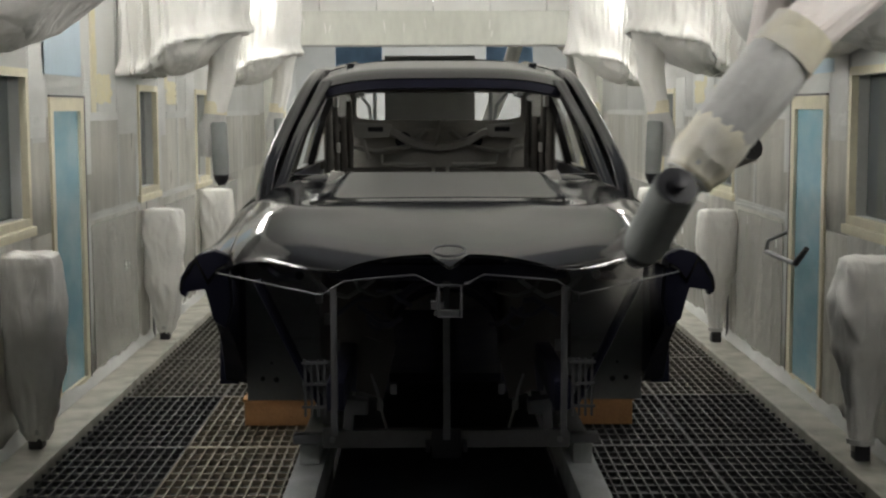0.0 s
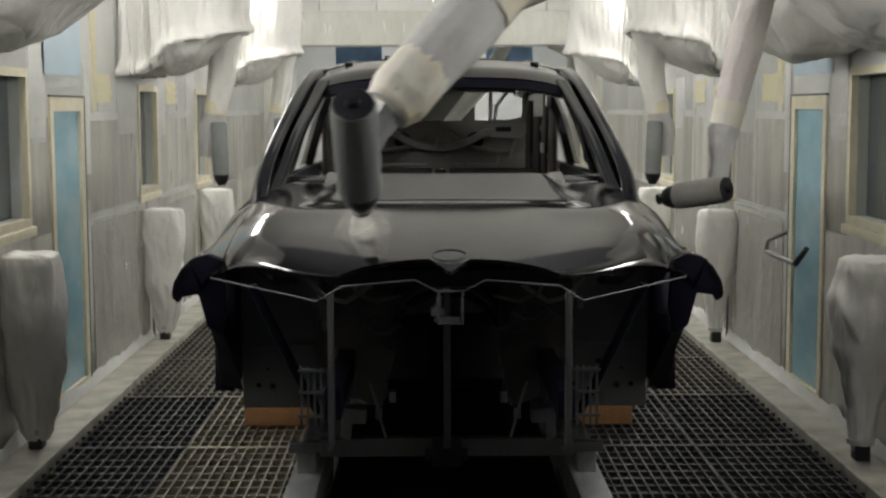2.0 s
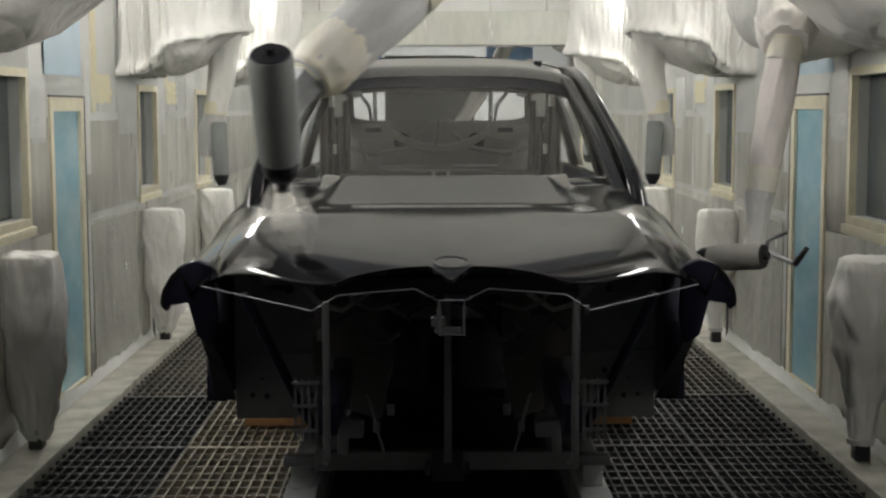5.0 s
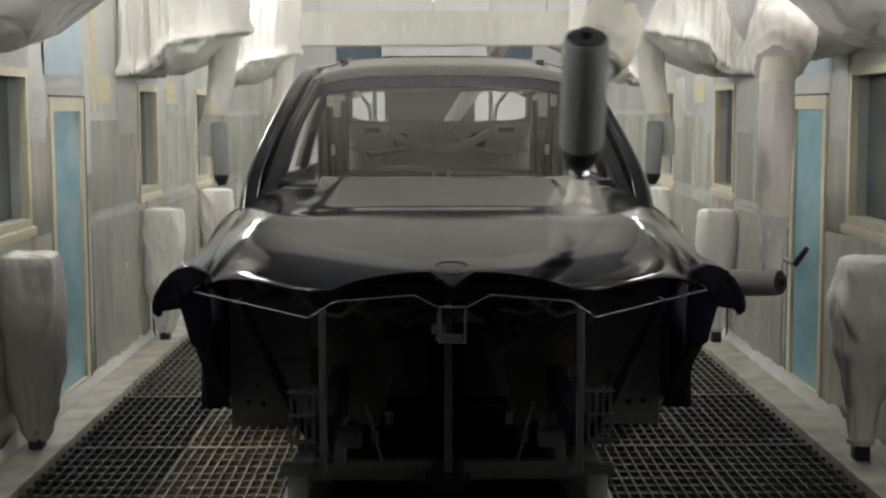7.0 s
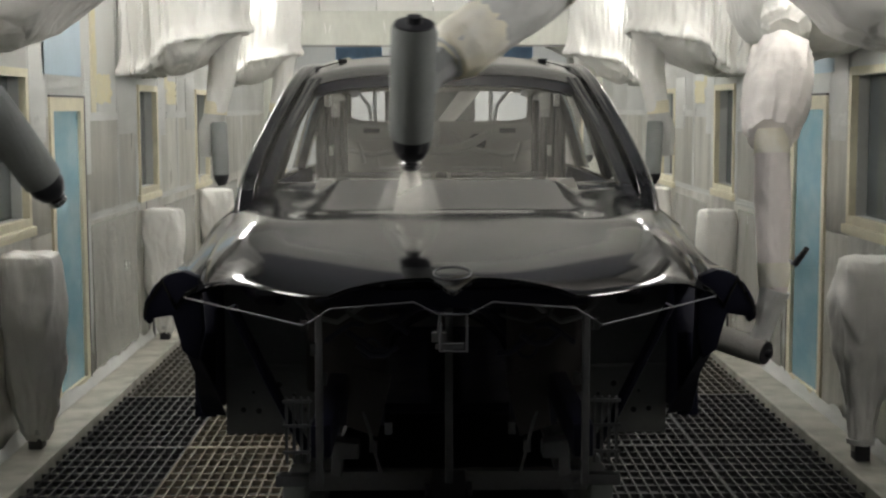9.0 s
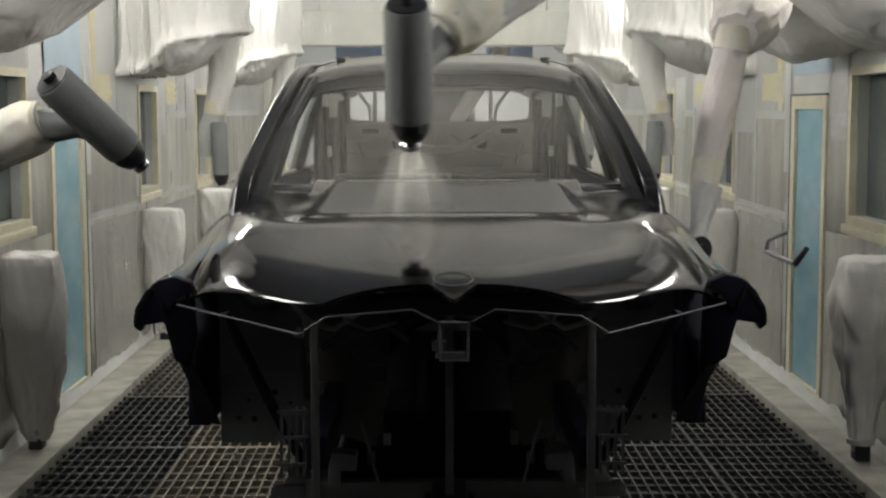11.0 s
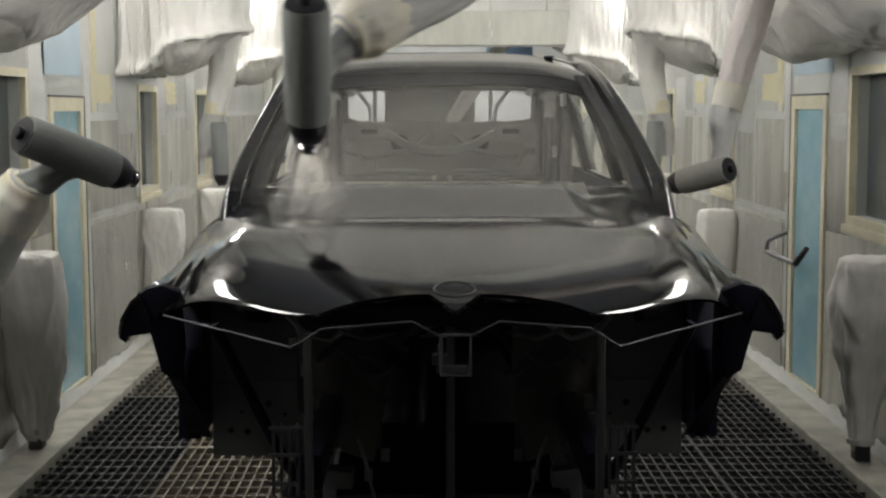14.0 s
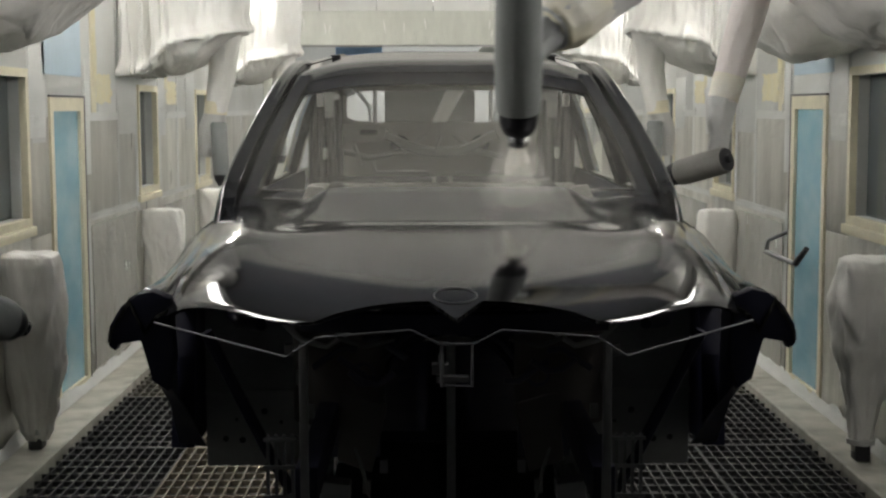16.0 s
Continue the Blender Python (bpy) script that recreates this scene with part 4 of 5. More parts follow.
    part("seat_bulkhead", box(-0.66, 3.60, 0.78, 0.66, 3.64, 1.58, 0.01), M_CABIN, c)
    part("seat_post", bars([(-0.05, 3.5, 0.8, -0.03, 3.53, 1.7), (0.03, 3.5, 0.8, 0.05, 3.53, 1.7)]), M_CABIN, c)
    part("cross_tube", tube([(-0.66, 3.2, 1.36), (0.66, 3.2, 1.36)], [0.02] * 2, 8), M_CABIN, c)
    for s in (-1, 1):
        part("seat_well", skin([[(s * x, y, z) for x in (0.06, 0.1, 0.5, 0.56)] for y, z in ((3.56, 1.50), (3.585, 1.44), (3.585, 0.9))], 0.01), M_INNER, c, "dark rear seat panel")
        part("belt_reel", lathe([(0.05, 0), (0.055, 0.02), (0.05, 0.05), (0.02, 0.055)], 18), M_INNER, c, "", 40, pose(s * 0.52, 3.56, 1.54, 90))
        part("tail_stiffener", tube([(s * 0.08, 4.93, 1.80), (s * 0.2, 4.92, 1.70), (s * 0.42, 4.92, 1.66), (s * 0.58, 4.92, 1.70)], [0.016] * 4, 10, rings=20), M_PALE, c, "pale tail stiffener")
        part("tail_hole", lathe([(0.05, 0), (0.055, 0.006), (0.035, 0.008)], 20), M_BLACK, c, "", 40, pose(s * 0.24, 4.955, 1.74, 90))
        part("headliner_rail", rail(s, [(0.50, 2.3, 2.06), (0.52, 2.9, 2.10), (0.52, 3.6, 2.10), (0.50, 4.4, 2.04)], 0.03, 0.03), M_INNER, c, "", 80)
        part("grab_bracket", box(s * 0.57 - 0.012, 3.1, 1.96, s * 0.57 + 0.012, 3.2, 2.02, 0.006), M_PALE, c)
    part("parcel_beam", tube([(-0.6, 4.35, 1.56), (0.6, 4.35, 1.56)], [0.022] * 2, 10), M_INNER, c)
    # skid under the body
    k = thing("skid", "grey steel skid carrying the car body", "skid")
    part("crossbar", bars_bevel([(-0.50, 1.08, 0.585, 0.50, 1.14, 0.655), (-0.62, 1.08, 0.60, -0.50, 1.14, 0.64), (0.50, 1.08, 0.60, 0.62, 1.14, 0.64)]), M_SKID, k, "front crossbar with bolt holes")
    part("crossbar", box(-0.6, 4.2, 0.585, 0.6, 4.3, 0.655, 0.006), M_SKID, k)
    part("clamp", bars_bevel([(-0.06, 1.05, 0.55, 0.06, 1.08, 0.67), (-0.085, 1.04, 0.575, -0.065, 1.08, 0.62), (0.065, 1.04, 0.575, 0.085, 1.08, 0.62)]), M_BLACK, k)
    for s in (-1, 1):
        part("runner", box(s * 0.56 - 0.04, 1.14, 0.50, s * 0.56 + 0.04, 5.2, 0.585, 0.008), M_RAIL, k)
        part("support", box(s * 0.5 - 0.03, 1.5, 0.585, s * 0.5 + 0.03, 1.56, 0.74, 0.004), M_SKID, k)
        part("support", box(s * 0.5 - 0.03, 4.2, 0.585, s * 0.5 + 0.03, 4.26, 0.74, 0.004), M_SKID, k)
        part("bolt", lathe([(0.012, 0), (0.012, 0.012), (0.006, 0.014)], 10), M_BRIGHT, k, "", 40, pose(s * 0.46, 1.08, 0.62, 90))
    return c, k


def bars_bevel(rows):
    bm = None
    for r in rows:
        bm = box(*r, 0.005, bm)
    return bm


def plate(s):
    bm = box(s * 0.645 - 0.225, 1.60, 0.67, s * 0.645 + 0.225, 1.64, 1.38, 0.008)
    box(s * 0.645 - 0.225, 1.585, 0.93, s * 0.645 + 0.225, 1.60, 0.95, 0.004, bm)
    return bm


def pillar(s, pts, w, d):
    rows = []
    for x, y, z in pts:
        rows.append([(s * (x + a * w / 2), y + b * d / 2, z + e) for a, b, e in ((-1, -0.7, 0), (0, -1, 0.012), (1, -0.5, 0), (1, 0.7, 0), (0, 1, 0), (-1, 0.7, 0), (-1, -0.7, 0))])
    # finer along the way
    fine = []
    for r0, r1 in zip(rows, rows[1:]):
        for k in range(5):
            u = k / 5
            fine.append([tuple(np.array(p) * (1 - u) + np.array(q) * u) for p, q in zip(r0, r1)])
    fine.append(rows[-1])
    return skin(fine)


def rail(s, pts, w, d):
    """A smooth rounded rail through the points, flatter on its inner side."""
    P = [np.array(p) for p in pts]
    P = [2 * P[0] - P[1]] + P + [2 * P[-1] - P[-2]]
    rows = []
    for k in range(1, len(P) - 2):
        for j in range(8 if k < len(P) - 3 else 9):
            u = j / 8
            p = 0.5 * (2 * P[k] + (P[k + 1] - P[k - 1]) * u + (2 * P[k - 1] - 5 * P[k] + 4 * P[k + 1] - P[k + 2]) * u * u + (3 * P[k] - P[k - 1] - 3 * P[k + 1] + P[k + 2]) * u ** 3)
            row = []
            for i in range(37):
                a = 2 * math.pi * i / 36
                ca, sa = math.cos(a), math.sin(a)
                e = (abs(ca) ** 2.6 + abs(sa) ** 2.6) ** (-1 / 2.6) * (1 + 0.09 * math.cos(5 * a))
                row.append((s * (p[0] + w * ca * e), p[1] - d * 0.5 * sa * e, p[2] + d * 0.7 * sa * e - 0.25 * w * ca * e))
            rows.append(row)
    return skin(rows)


# ---- robots ----
def applicator(parent, r=0.079, length=0.5, mist=True, pale=False):
    """Nozzle tip at the origin, body up along +z."""
    L = length
    body = part("applicator", lathe([(r * 0.86, 0.113), (r * 0.97, 0.118), (r * 1.0, 0.14), (r * 1.02, L * 0.6), (r * 1.0, L - 0.02), (r * 0.93, L), (r * 0.5, L + 0.003)], 32), M_SPRAYPALE if pale else M_SPRAY, parent, "cloth-covered bell applicator")
    part("cap", lathe([(r * 0.88, L - 0.005), (r * 0.88, L + 0.006), (r * 0.32, L + 0.008), (r * 0.32, L + 0.03), (r * 0.15, L + 0.032)], 24), M_BLACK, body, "black end cap")
    part("collar", lathe([(r * 0.56, 0.040), (r * 0.64, 0.044), (r * 0.84, 0.075), (r * 0.87, 0.085), (r * 0.88, 0.12), (r * 0.7, 0.122)], 28), M_BLACK, body, "black nozzle collar")
    part("bell", lathe([(r * 0.36, 0.0), (r * 0.46, 0.004), (r * 0.46, 0.022), (r * 0.34, 0.03), (r * 0.4, 0.055)], 24), M_STEEL, body, "bright steel bell cup")
    if mist:
        cone = None
        for g in (0.5, 1.0):
            b = bmesh.new()
            prof = [((0.055 + 0.36 * d) * g, -d) for d in (0.004, 0.03, 0.06, 0.1, 0.14, 0.18, 0.22, 0.25, 0.28)]
            loops = [[b.verts.new((q * math.cos(2 * math.pi * a / 24), q * math.sin(2 * math.pi * a / 24), z)) for a in range(24)] for q, z in prof]
            for l0, l1 in zip(loops, loops[1:]):
                for a in range(24):
                    b.faces.new((l0[a], l0[(a + 1) % 24], l1[(a + 1) % 24], l1[a]))
            cone = join(cone, b)
        m = part("spray_mist", cone, M_MIST, body, "thin grey spray mist")
        m.visible_shadow = False
        tagged(m, kind="stuff")
    return body


def hand(parent, reach, thick=1.0, mat=None):
    """Wrist joint: from the applicator's side at the origin out along +z."""
    return part("hand", tube([(0, 0, 0), (0.012, 0, reach * 0.4), (0, 0, reach * 0.75), (0, 0, reach)], [0.05, 0.046, 0.055 * thick, 0.062 * thick], 28, 0.22, 3, 2, rings=22), mat or M_HOSE, parent, "grey plastic-wrapped wrist joint")


def forearm(parent, length, r0, r1, mat, seed, bulky=False, band=True):
    """Wrist at the origin, elbow up along +z."""
    f = part("forearm", tube([(0, 0, -0.03), (0, 0, 0.04), (0, 0, length * 0.35), (0.0, 0, length * 0.6), (0, 0, length)], [r0 * 0.85, r0, r1, r1 * 1.06, r1 * 0.95], 48, 0.16, seed, 2, rings=70), mat, parent, "robot forearm in a wrinkled sleeve", 60)
    if band:
        if bulky:
            part("wrist_cover", tube([(0, 0, -0.035), (0, 0, -0.02), (0.01, 0, 0.05), (0, 0, 0.14), (0, 0, 0.20), (0, 0, 0.21)], [r0 * 0.6, r0 * 0.98, r0 * 1.22, r0 * 1.2, r0 * 1.14, r0 * 0.9], 44, 0.14, seed, 1, rings=36), M_WRIST, f, "bulging cream film wrist cover with yellowed tape", 70)
        else:
            part("tape_band", tube([(0, 0, 0.03), (0, 0, 0.15)], [r0 * 1.1, r0 + (r1 - r0) * 0.4 + 0.008], 36, 0.06, seed, rings=10), M_WRIST, f, "cream tape band")
        part("elbow_band", tube([(0, 0, length - 0.09), (0, 0, length + 0.03)], [r1 * 1.09, r1 * 1.06], 36, 0.03, seed + 2, rings=8), M_WRIST, f, "cream tape band")
    return f


def link(parent, name, length, r, mat, seed, puff=1.0):
    return part(name, tube([(0, 0, -0.03), (0, 0, 0.1), (0, 0, 0.26), (0, 0, 0.42), (0, 0, length), (0, 0, length + r * 0.4)], [r * (0.9 + 0.3 * (puff - 1)), r * (1 + 0.7 * (puff - 1)), r * puff, r * puff, r * (1 + 0.9 * (puff - 1)), r * 0.6], 72, 0.16 if puff == 1.0 else 0.24, seed, 3 if puff == 1.0 else 1, rings=80), mat, parent, "robot arm in a wrinkled cover", 60)


def shoulder(parent, s, seed, off=None):
    """The covered shoulder housing near the wall."""
    part("riser", tube([(s * 0.25, 0.1, 0.2), (s * 0.2, 0, 1.4)], [0.3, 0.34], 36, 0.14, seed + 4, 4, rings=30), M_FILM, parent, "", 70)
    if off:
        return hull(parent, s, seed, off, 0.004)
    return part("shoulder", tube([(s * 0.3, 1.0, 0.2), (s * 0.22, 0.6, 0.1), (s * 0.12, 0.2, -0.06), (s * 0.08, -0.3, -0.1), (s * 0.1, -0.6, -0.02), (s * 0.1, -0.72, 0)], [0.2, 0.36, 0.45, 0.42, 0.3, 0.08], 56, 0.09, seed, 4, rings=70), M_FILM, parent, "bulging white film cover with folds", 70)


def hull(parent, s, seed, off=(0, 0, 0), lip=0.042):
    """A film cover like the bow of a boat: upright sides, a rolled lip and a sagging belly, pleated at the wall."""
    ox, oy, oz = off
    dense = []
    for i in range(2001):
        w = math.pi * (i / 2000 - 0.5)
        cw, sw = math.cos(w), math.sin(w)
        dense.append((0.90 * abs(cw) ** 0.55, 0.42 * math.copysign(abs(sw) ** 0.8, sw)))
    along = [0.0]
    for (l0, y0), (l1, y1) in zip(dense, dense[1:]):
        along.append(along[-1] + math.hypot(l1 - l0, y1 - y0))
    steps = [along[-1] * i / 220 for i in range(221)]
    outline = [(l, y, l) for l, y in zip(np.interp(steps, along, [p[0] for p in dense]), np.interp(steps, along, [p[1] for p in dense]))]

    def place(l, y, u, z, out):
        near = 1 - soft_step(l, 0.18, 0.5)
        q = noise.noise(Vector((l * 3 + seed, y * 3, z * 0.9)))
        pleat = near * (0.042 * math.sin(62 * l + 5 * q + seed) + 0.026 * math.sin(131 * l + 3 * z + seed))
        fold = 0.085 * (0.5 - abs(noise.noise(Vector((l * 4 - z * 1.8 + seed * 3, y * 4, z * 0.9 + l)))))
        fold += 0.045 * (0.5 - abs(noise.noise(Vector((l * 11 + z * 5 + seed, y * 9, z * 3 - l * 4)))))
        fold += 0.07 * noise.noise(Vector((l * 1.7 + seed * 2, y * 2, z * 2.0)))
        wide = out + pleat + fold
        n = Vector((l - 0.35, y * 1.2)).normalized()
        return (s * (0.38 - (l + n.x * wide * 0.7)) + ox, y + n.y * wide + oy, z + oz)

    def lipz(l):
        return -0.13 + 0.15 * (l / 0.9) ** 1.5 - 0.20 * (1 - soft_step(l, 0.16, 0.44))

    rows = []
    for h, o in ((-0.012, -0.02), (-0.02, lip * 0.7), (0.0, lip * 1.1), (0.025, lip), (0.06, lip * 0.35), (0.12, 0.0), (0.22, 0.012), (0.34, 0.03), (0.5, 0.035), (0.7, 0.02), (0.95, -0.04)):
        rows.append([place(l, y, u, lipz(l) + h, o) for l, y, u in outline])
    cover = part("cover", skin(rows, 0.004), M_FILM, parent, "smooth white film cover with a rolled lip", 70)
    rows = []
    for k in range(15):
        q = k / 14
        row = []
        for l, y, u in outline:
            ll = l * (1 - 0.42 * q ** 1.6)
            keel = min(1.0, max(0.0, (0.9 - ll) / 0.34))
            row.append(place(ll, y * math.sqrt(max(0.0, 1 - q * q)) * 0.985, u, lipz(l) - (0.27 * keel ** 0.8 * soft_step(ll, 0.08, 0.36) + 0.015) * q, -0.012))
        rows.append(row)
    part("belly", skin(rows), M_FILM, parent, "sagging film belly", 70)
    return cover


def aim(a, b, hint=(0, 1, 0)):
    """The pose at a whose +z points to b and whose +x lies nearest to the hint."""
    z = (Vector(b) - Vector(a)).normalized()
    x = Vector(hint)
    x = (x - z * x.dot(z)).normalized()
    y = z.cross(x)
    m = Matrix((x, y, z)).transposed().to_4x4()
    return Matrix.Translation(a) @ m


def knee(a, b, l0, l1, out):
    """The joint between two links from a to b, bent towards out."""
    a, b = Vector(a), Vector(b)
    d = b - a
    n = min(d.length, (l0 + l1) * 0.999)
    n = max(n, abs(l0 - l1) * 1.001)
    u = d.normalized()
    k = (l0 * l0 - l1 * l1 + n * n) / (2 * n)
    h = math.sqrt(max(0, l0 * l0 - k * k))
    o = Vector(out)
    o = (o - u * o.dot(u)).normalized()
    return a + u * k + o * h


def spray_robot(name, label, base, side, length, r, fore, arm, mats, mist, seed, puff=1.0, reach=0.23, off=None):
    """A wall robot of rigid pieces: two arm links, forearm, hand and applicator."""
    rob = thing(name, label, "robot", pose(*base), group="spraying robots")
    shoulder(rob, side, seed, off)
    pieces = {}
    pieces["lower"] = link(rob, "lower_arm", arm, 0.13, M_FILM, seed + 1)
    pieces["upper"] = link(rob, "upper_arm", arm, 0.09, mats[1], seed + 2, puff)
    pieces["fore"] = forearm(rob, fore, r * (1.16 if puff == 1.0 else 1.02), r * (1.4 if puff == 1.0 else 1.2), mats[0], seed + 3, puff == 1.0)
    pieces["hand"] = hand(rob, reach + 0.02, 1.0 + 2.2 * max(0.0, reach - 0.23) / 0.2 * 0.2, None if mist else M_SPRAY if puff == 1.0 else M_GREYSLEEVE)
    pieces["tool"] = applicator(rob, r, length, mist, puff > 1)
    return rob, pieces


def parked_robot(s, y, seed, arm=True):
    """A parked wall robot under film covers, its arm hanging down."""
    rob = thing("parked_robot", "parked wall robot under wrinkled white film covers", "robot", pose(MID + s * 2.05, y, 2.55), group="parked robots")
    if not arm:
        hull(rob, s, seed, (0, 0, 0), 0.004)
        part("riser", tube([(s * 0.2, 0.2, 0.3), (s * 0.2, 0.2, 1.5)], [0.3, 0.34], 36, 0.14, seed + 4, 4, rings=20), M_FILM, rob, "", 70)
        return rob
    hull(rob, s, seed)
    part("riser", tube([(s * 0.2, 0.0, 0.3), (s * 0.2, 0, 1.5)], [0.3, 0.34], 36, 0.14, seed + 4, 4, rings=20), M_FILM, rob, "", 70)
    a = part("forearm", tube([(-s * 0.36, 0.0, 0.2), (-s * 0.34, 0.02, -0.3), (-s * 0.28, 0.03, -0.62)], [0.17, 0.105, 0.085], 32, 0.10, seed + 1, 3, rings=34), M_FILM, rob, "hanging arm in white film", 70)
    part("tape_band", tube([(-s * 0.285, 0.03, -0.54), (-s * 0.275, 0.03, -0.64)], [0.092, 0.09], 20, 0.03, seed, rings=4), M_TAPE, a)
    part("wrist", tube([(-s * 0.275, 0.03, -0.62), (-s * 0.22, 0.05, -0.78), (-s * 0.20, 0.05, -0.98)], [0.08, 0.085, 0.06], 24, 0.12, seed + 2, 2, rings=16), M_FILMGREY, a, "", 70)
    t = part("applicator", lathe([(0.03, -0.5), (0.05, -0.46), (0.062, -0.42), (0.066, -0.3), (0.066, -0.02), (0.05, 0.0)], 22), M_SPRAY, rob, "grey cloth-covered applicator", 40, pose(-s * 0.31, -0.05, -0.70, 0, s * 2))
    part("collar", lathe([(0.03, -0.505), (0.055, -0.46), (0.064, -0.42), (0.05, -0.418)], 20), M_BLACK, t)
    return rob


def draped(profile, h, w, seed, lean=0.0, sides=72, rings=84):
    """A film bag over a post: folds that run down from its corners and gather where it is tied."""
    b = bmesh.new()
    loops = []
    for i in range(rings + 1):
        v = i / rings
        k = max(j for j in range(len(profile)) if profile[j][0] <= v + 1e-9)
        k = min(k, len(profile) - 2)
        (v0, r0), (v1, r1) = profile[k], profile[k + 1]
        u = (v - v0) / (v1 - v0)
        r = w * (r0 + (r1 - r0) * u * u * (3 - 2 * u))
        boxy = 2.4 + 3.0 * soft_step(v, 0.55, 0.9)
        ring = []
        for q in range(sides):
            a = 2 * math.pi * q / sides
            ca, sa = math.cos(a), math.sin(a)
            e = (abs(ca) ** boxy + abs(sa) ** boxy) ** (-1 / boxy)
            gather = 1 - soft_step(v, 0.15, 0.75)
            run = 0.16 * gather * (0.5 - abs(noise.noise(Vector((ca * 3.2 + seed, sa * 3.2, v * 1.1 + seed))))) * 2
            swag = 0.14 * (0.5 - abs(noise.noise(Vector((ca * 1.3 + seed * 2 + v * 1.6, sa * 1.3 - v * 2.0, v * 2.2 + seed))))) * 2
            crease = 0.06 * (0.5 - abs(noise.noise(Vector((ca * 4 + v * 6 + seed, sa * 4 - v * 5, v * 7)))))
            sag = 0.10 * noise.noise(Vector((ca * 1.1 + seed * 3, sa * 1.1, v * 2.6)))
            m = r * e * (1 + run + swag + crease + sag - 0.12)
            ring.append(b.verts.new((m * ca + lean * (1 - v), m * sa * 0.85, 0.05 + (h - 0.05) * v + 0.012 * noise.noise(Vector((ca * 2, sa * 2, seed))) * v)))
        loops.append(ring)
    for l0, l1 in zip(loops, loops[1:]):
        for q in range(sides):
            b.faces.new((l0[q], l0[(q + 1) % sides], l1[(q + 1) % sides], l1[q]))
    b.faces.new(loops[0][::-1])
    b.faces.new(loops[-1])
    bmesh.ops.recalc_face_normals(b, faces=b.faces)
    return b


JUG = [(0.0, 0.12), (0.08, 0.17), (0.22, 0.24), (0.38, 0.34), (0.55, 0.50), (0.74, 0.56), (0.93, 0.50), (0.985, 0.46), (1.0, 0.30)]
SACK = [(0.0, 0.16), (0.06, 0.24), (0.2, 0.36), (0.42, 0.47), (0.7, 0.52), (0.93, 0.49), (0.985, 0.46), (1.0, 0.32)]


def floor_bag(s, x, y, h, w, seed, profile=SACK, lean=0.0, group="wrapped stands"):
    b = thing("wrapped_stand", "floor stand wrapped in wrinkled white film beside the wall", "stand", pose(x, y, 0.03), group=group)
    part("cover", draped(profile, h, w, seed, lean), M_FILM, b, "wrinkled white film bag", 80)
    part("tie", tube([(lean, 0, 0.09), (lean, 0, 0.12)], [w * 0.2, w * 0.21], 20, 0.05, seed, rings=3), M_FILMGREY, b)
    part("foot", box(lean - 0.04, -0.05, 0, lean + 0.04, 0.05, 0.09, 0.01), M_BLACK, b, "black stand foot")
    part("pipe", tube([(s * 0.17, 0.10, 0.0), (s * 0.17, 0.10, h + 0.12)], [0.018] * 2, 10), M_BLACK, b, "dark pipe")
    part("pipe", tube([(s * 0.12, 0.12, 0.0), (s * 0.12, 0.12, 0.5)], [0.012] * 2, 10), M_BRIGHT, b, "thin steel pipe")
    return b


# ---- motion ----
HALF = math.tan(radians(35.57) / 2)


def sight(x, y, depth):
    """A place at that distance down the booth, from its bearing as seen from the entrance."""
    d = EYE.to_3x3() @ Vector(((x - 784) / 784 * HALF, (441 - y) / 784 * HALF, -1))
    return Vector((0, 0, 1.95)) + d * (depth / d.y)


def tail_place(tip, x, y, length):
    """Where the applicator's tail lies: its length from the tip, on its bearing, leaning towards the entrance."""
    a = sight(x, y, 1.0) - Vector((0, 0, 1.95))
    a.normalize()
    o = tip - Vector((0, 0, 1.95))
    k = a.dot(o)
    h = (o - a * k).length
    q = k - math.sqrt(max(0.0, length * length - h * h))
    p = Vector((0, 0, 1.95)) + a * q
    return tip + (p - tip).normalized() * length


def move_robot(rob, pieces, base, rows, length, r, fore, arm, out, reach=0.22, hold=0.48, lean=(0.17, 0.13)):
    inv = Matrix.Translation(base).inverted()
    keys = {k: [] for k in pieces}
    for t, tx, ty, depth, ax, ay, dx, dy, dz in rows:
        tip = sight(tx, ty, depth)
        tail = tail_place(tip, ax, ay, length)
        axis = (tail - tip).normalized()
        side = Vector((dx, dy, dz)).normalized()
        grip = tip + axis * (length * hold) + Vector((0, 0.02, 0))
        lat = (side - axis * side.dot(axis)).normalized()
        wrist = grip + (lat * lean[0] + axis * lean[1] + Vector((0, 0.03, 0))).normalized() * reach
        elbow = wrist + side * fore
        s0 = Vector(base)
        j = knee(s0, elbow, arm, arm, out)
        keys["tool"].append((t, inv @ aim(tip, tail, (1, 0, 0))))
        keys["hand"].append((t, inv @ aim(grip, wrist, axis)))
        keys["fore"].append((t, inv @ aim(wrist, elbow, (0, 1, 0))))
        keys["upper"].append((t, inv @ aim(elbow, j, (0, 1, 0))))
        keys["lower"].append((t, inv @ aim(s0, j, (0, 1, 0))))
    for k in pieces:
        walk(pieces[k], keys[k])


booth()
entrance_shade_board()
next_zone()
lamps()
conveyor()
CAR, SKID = car()

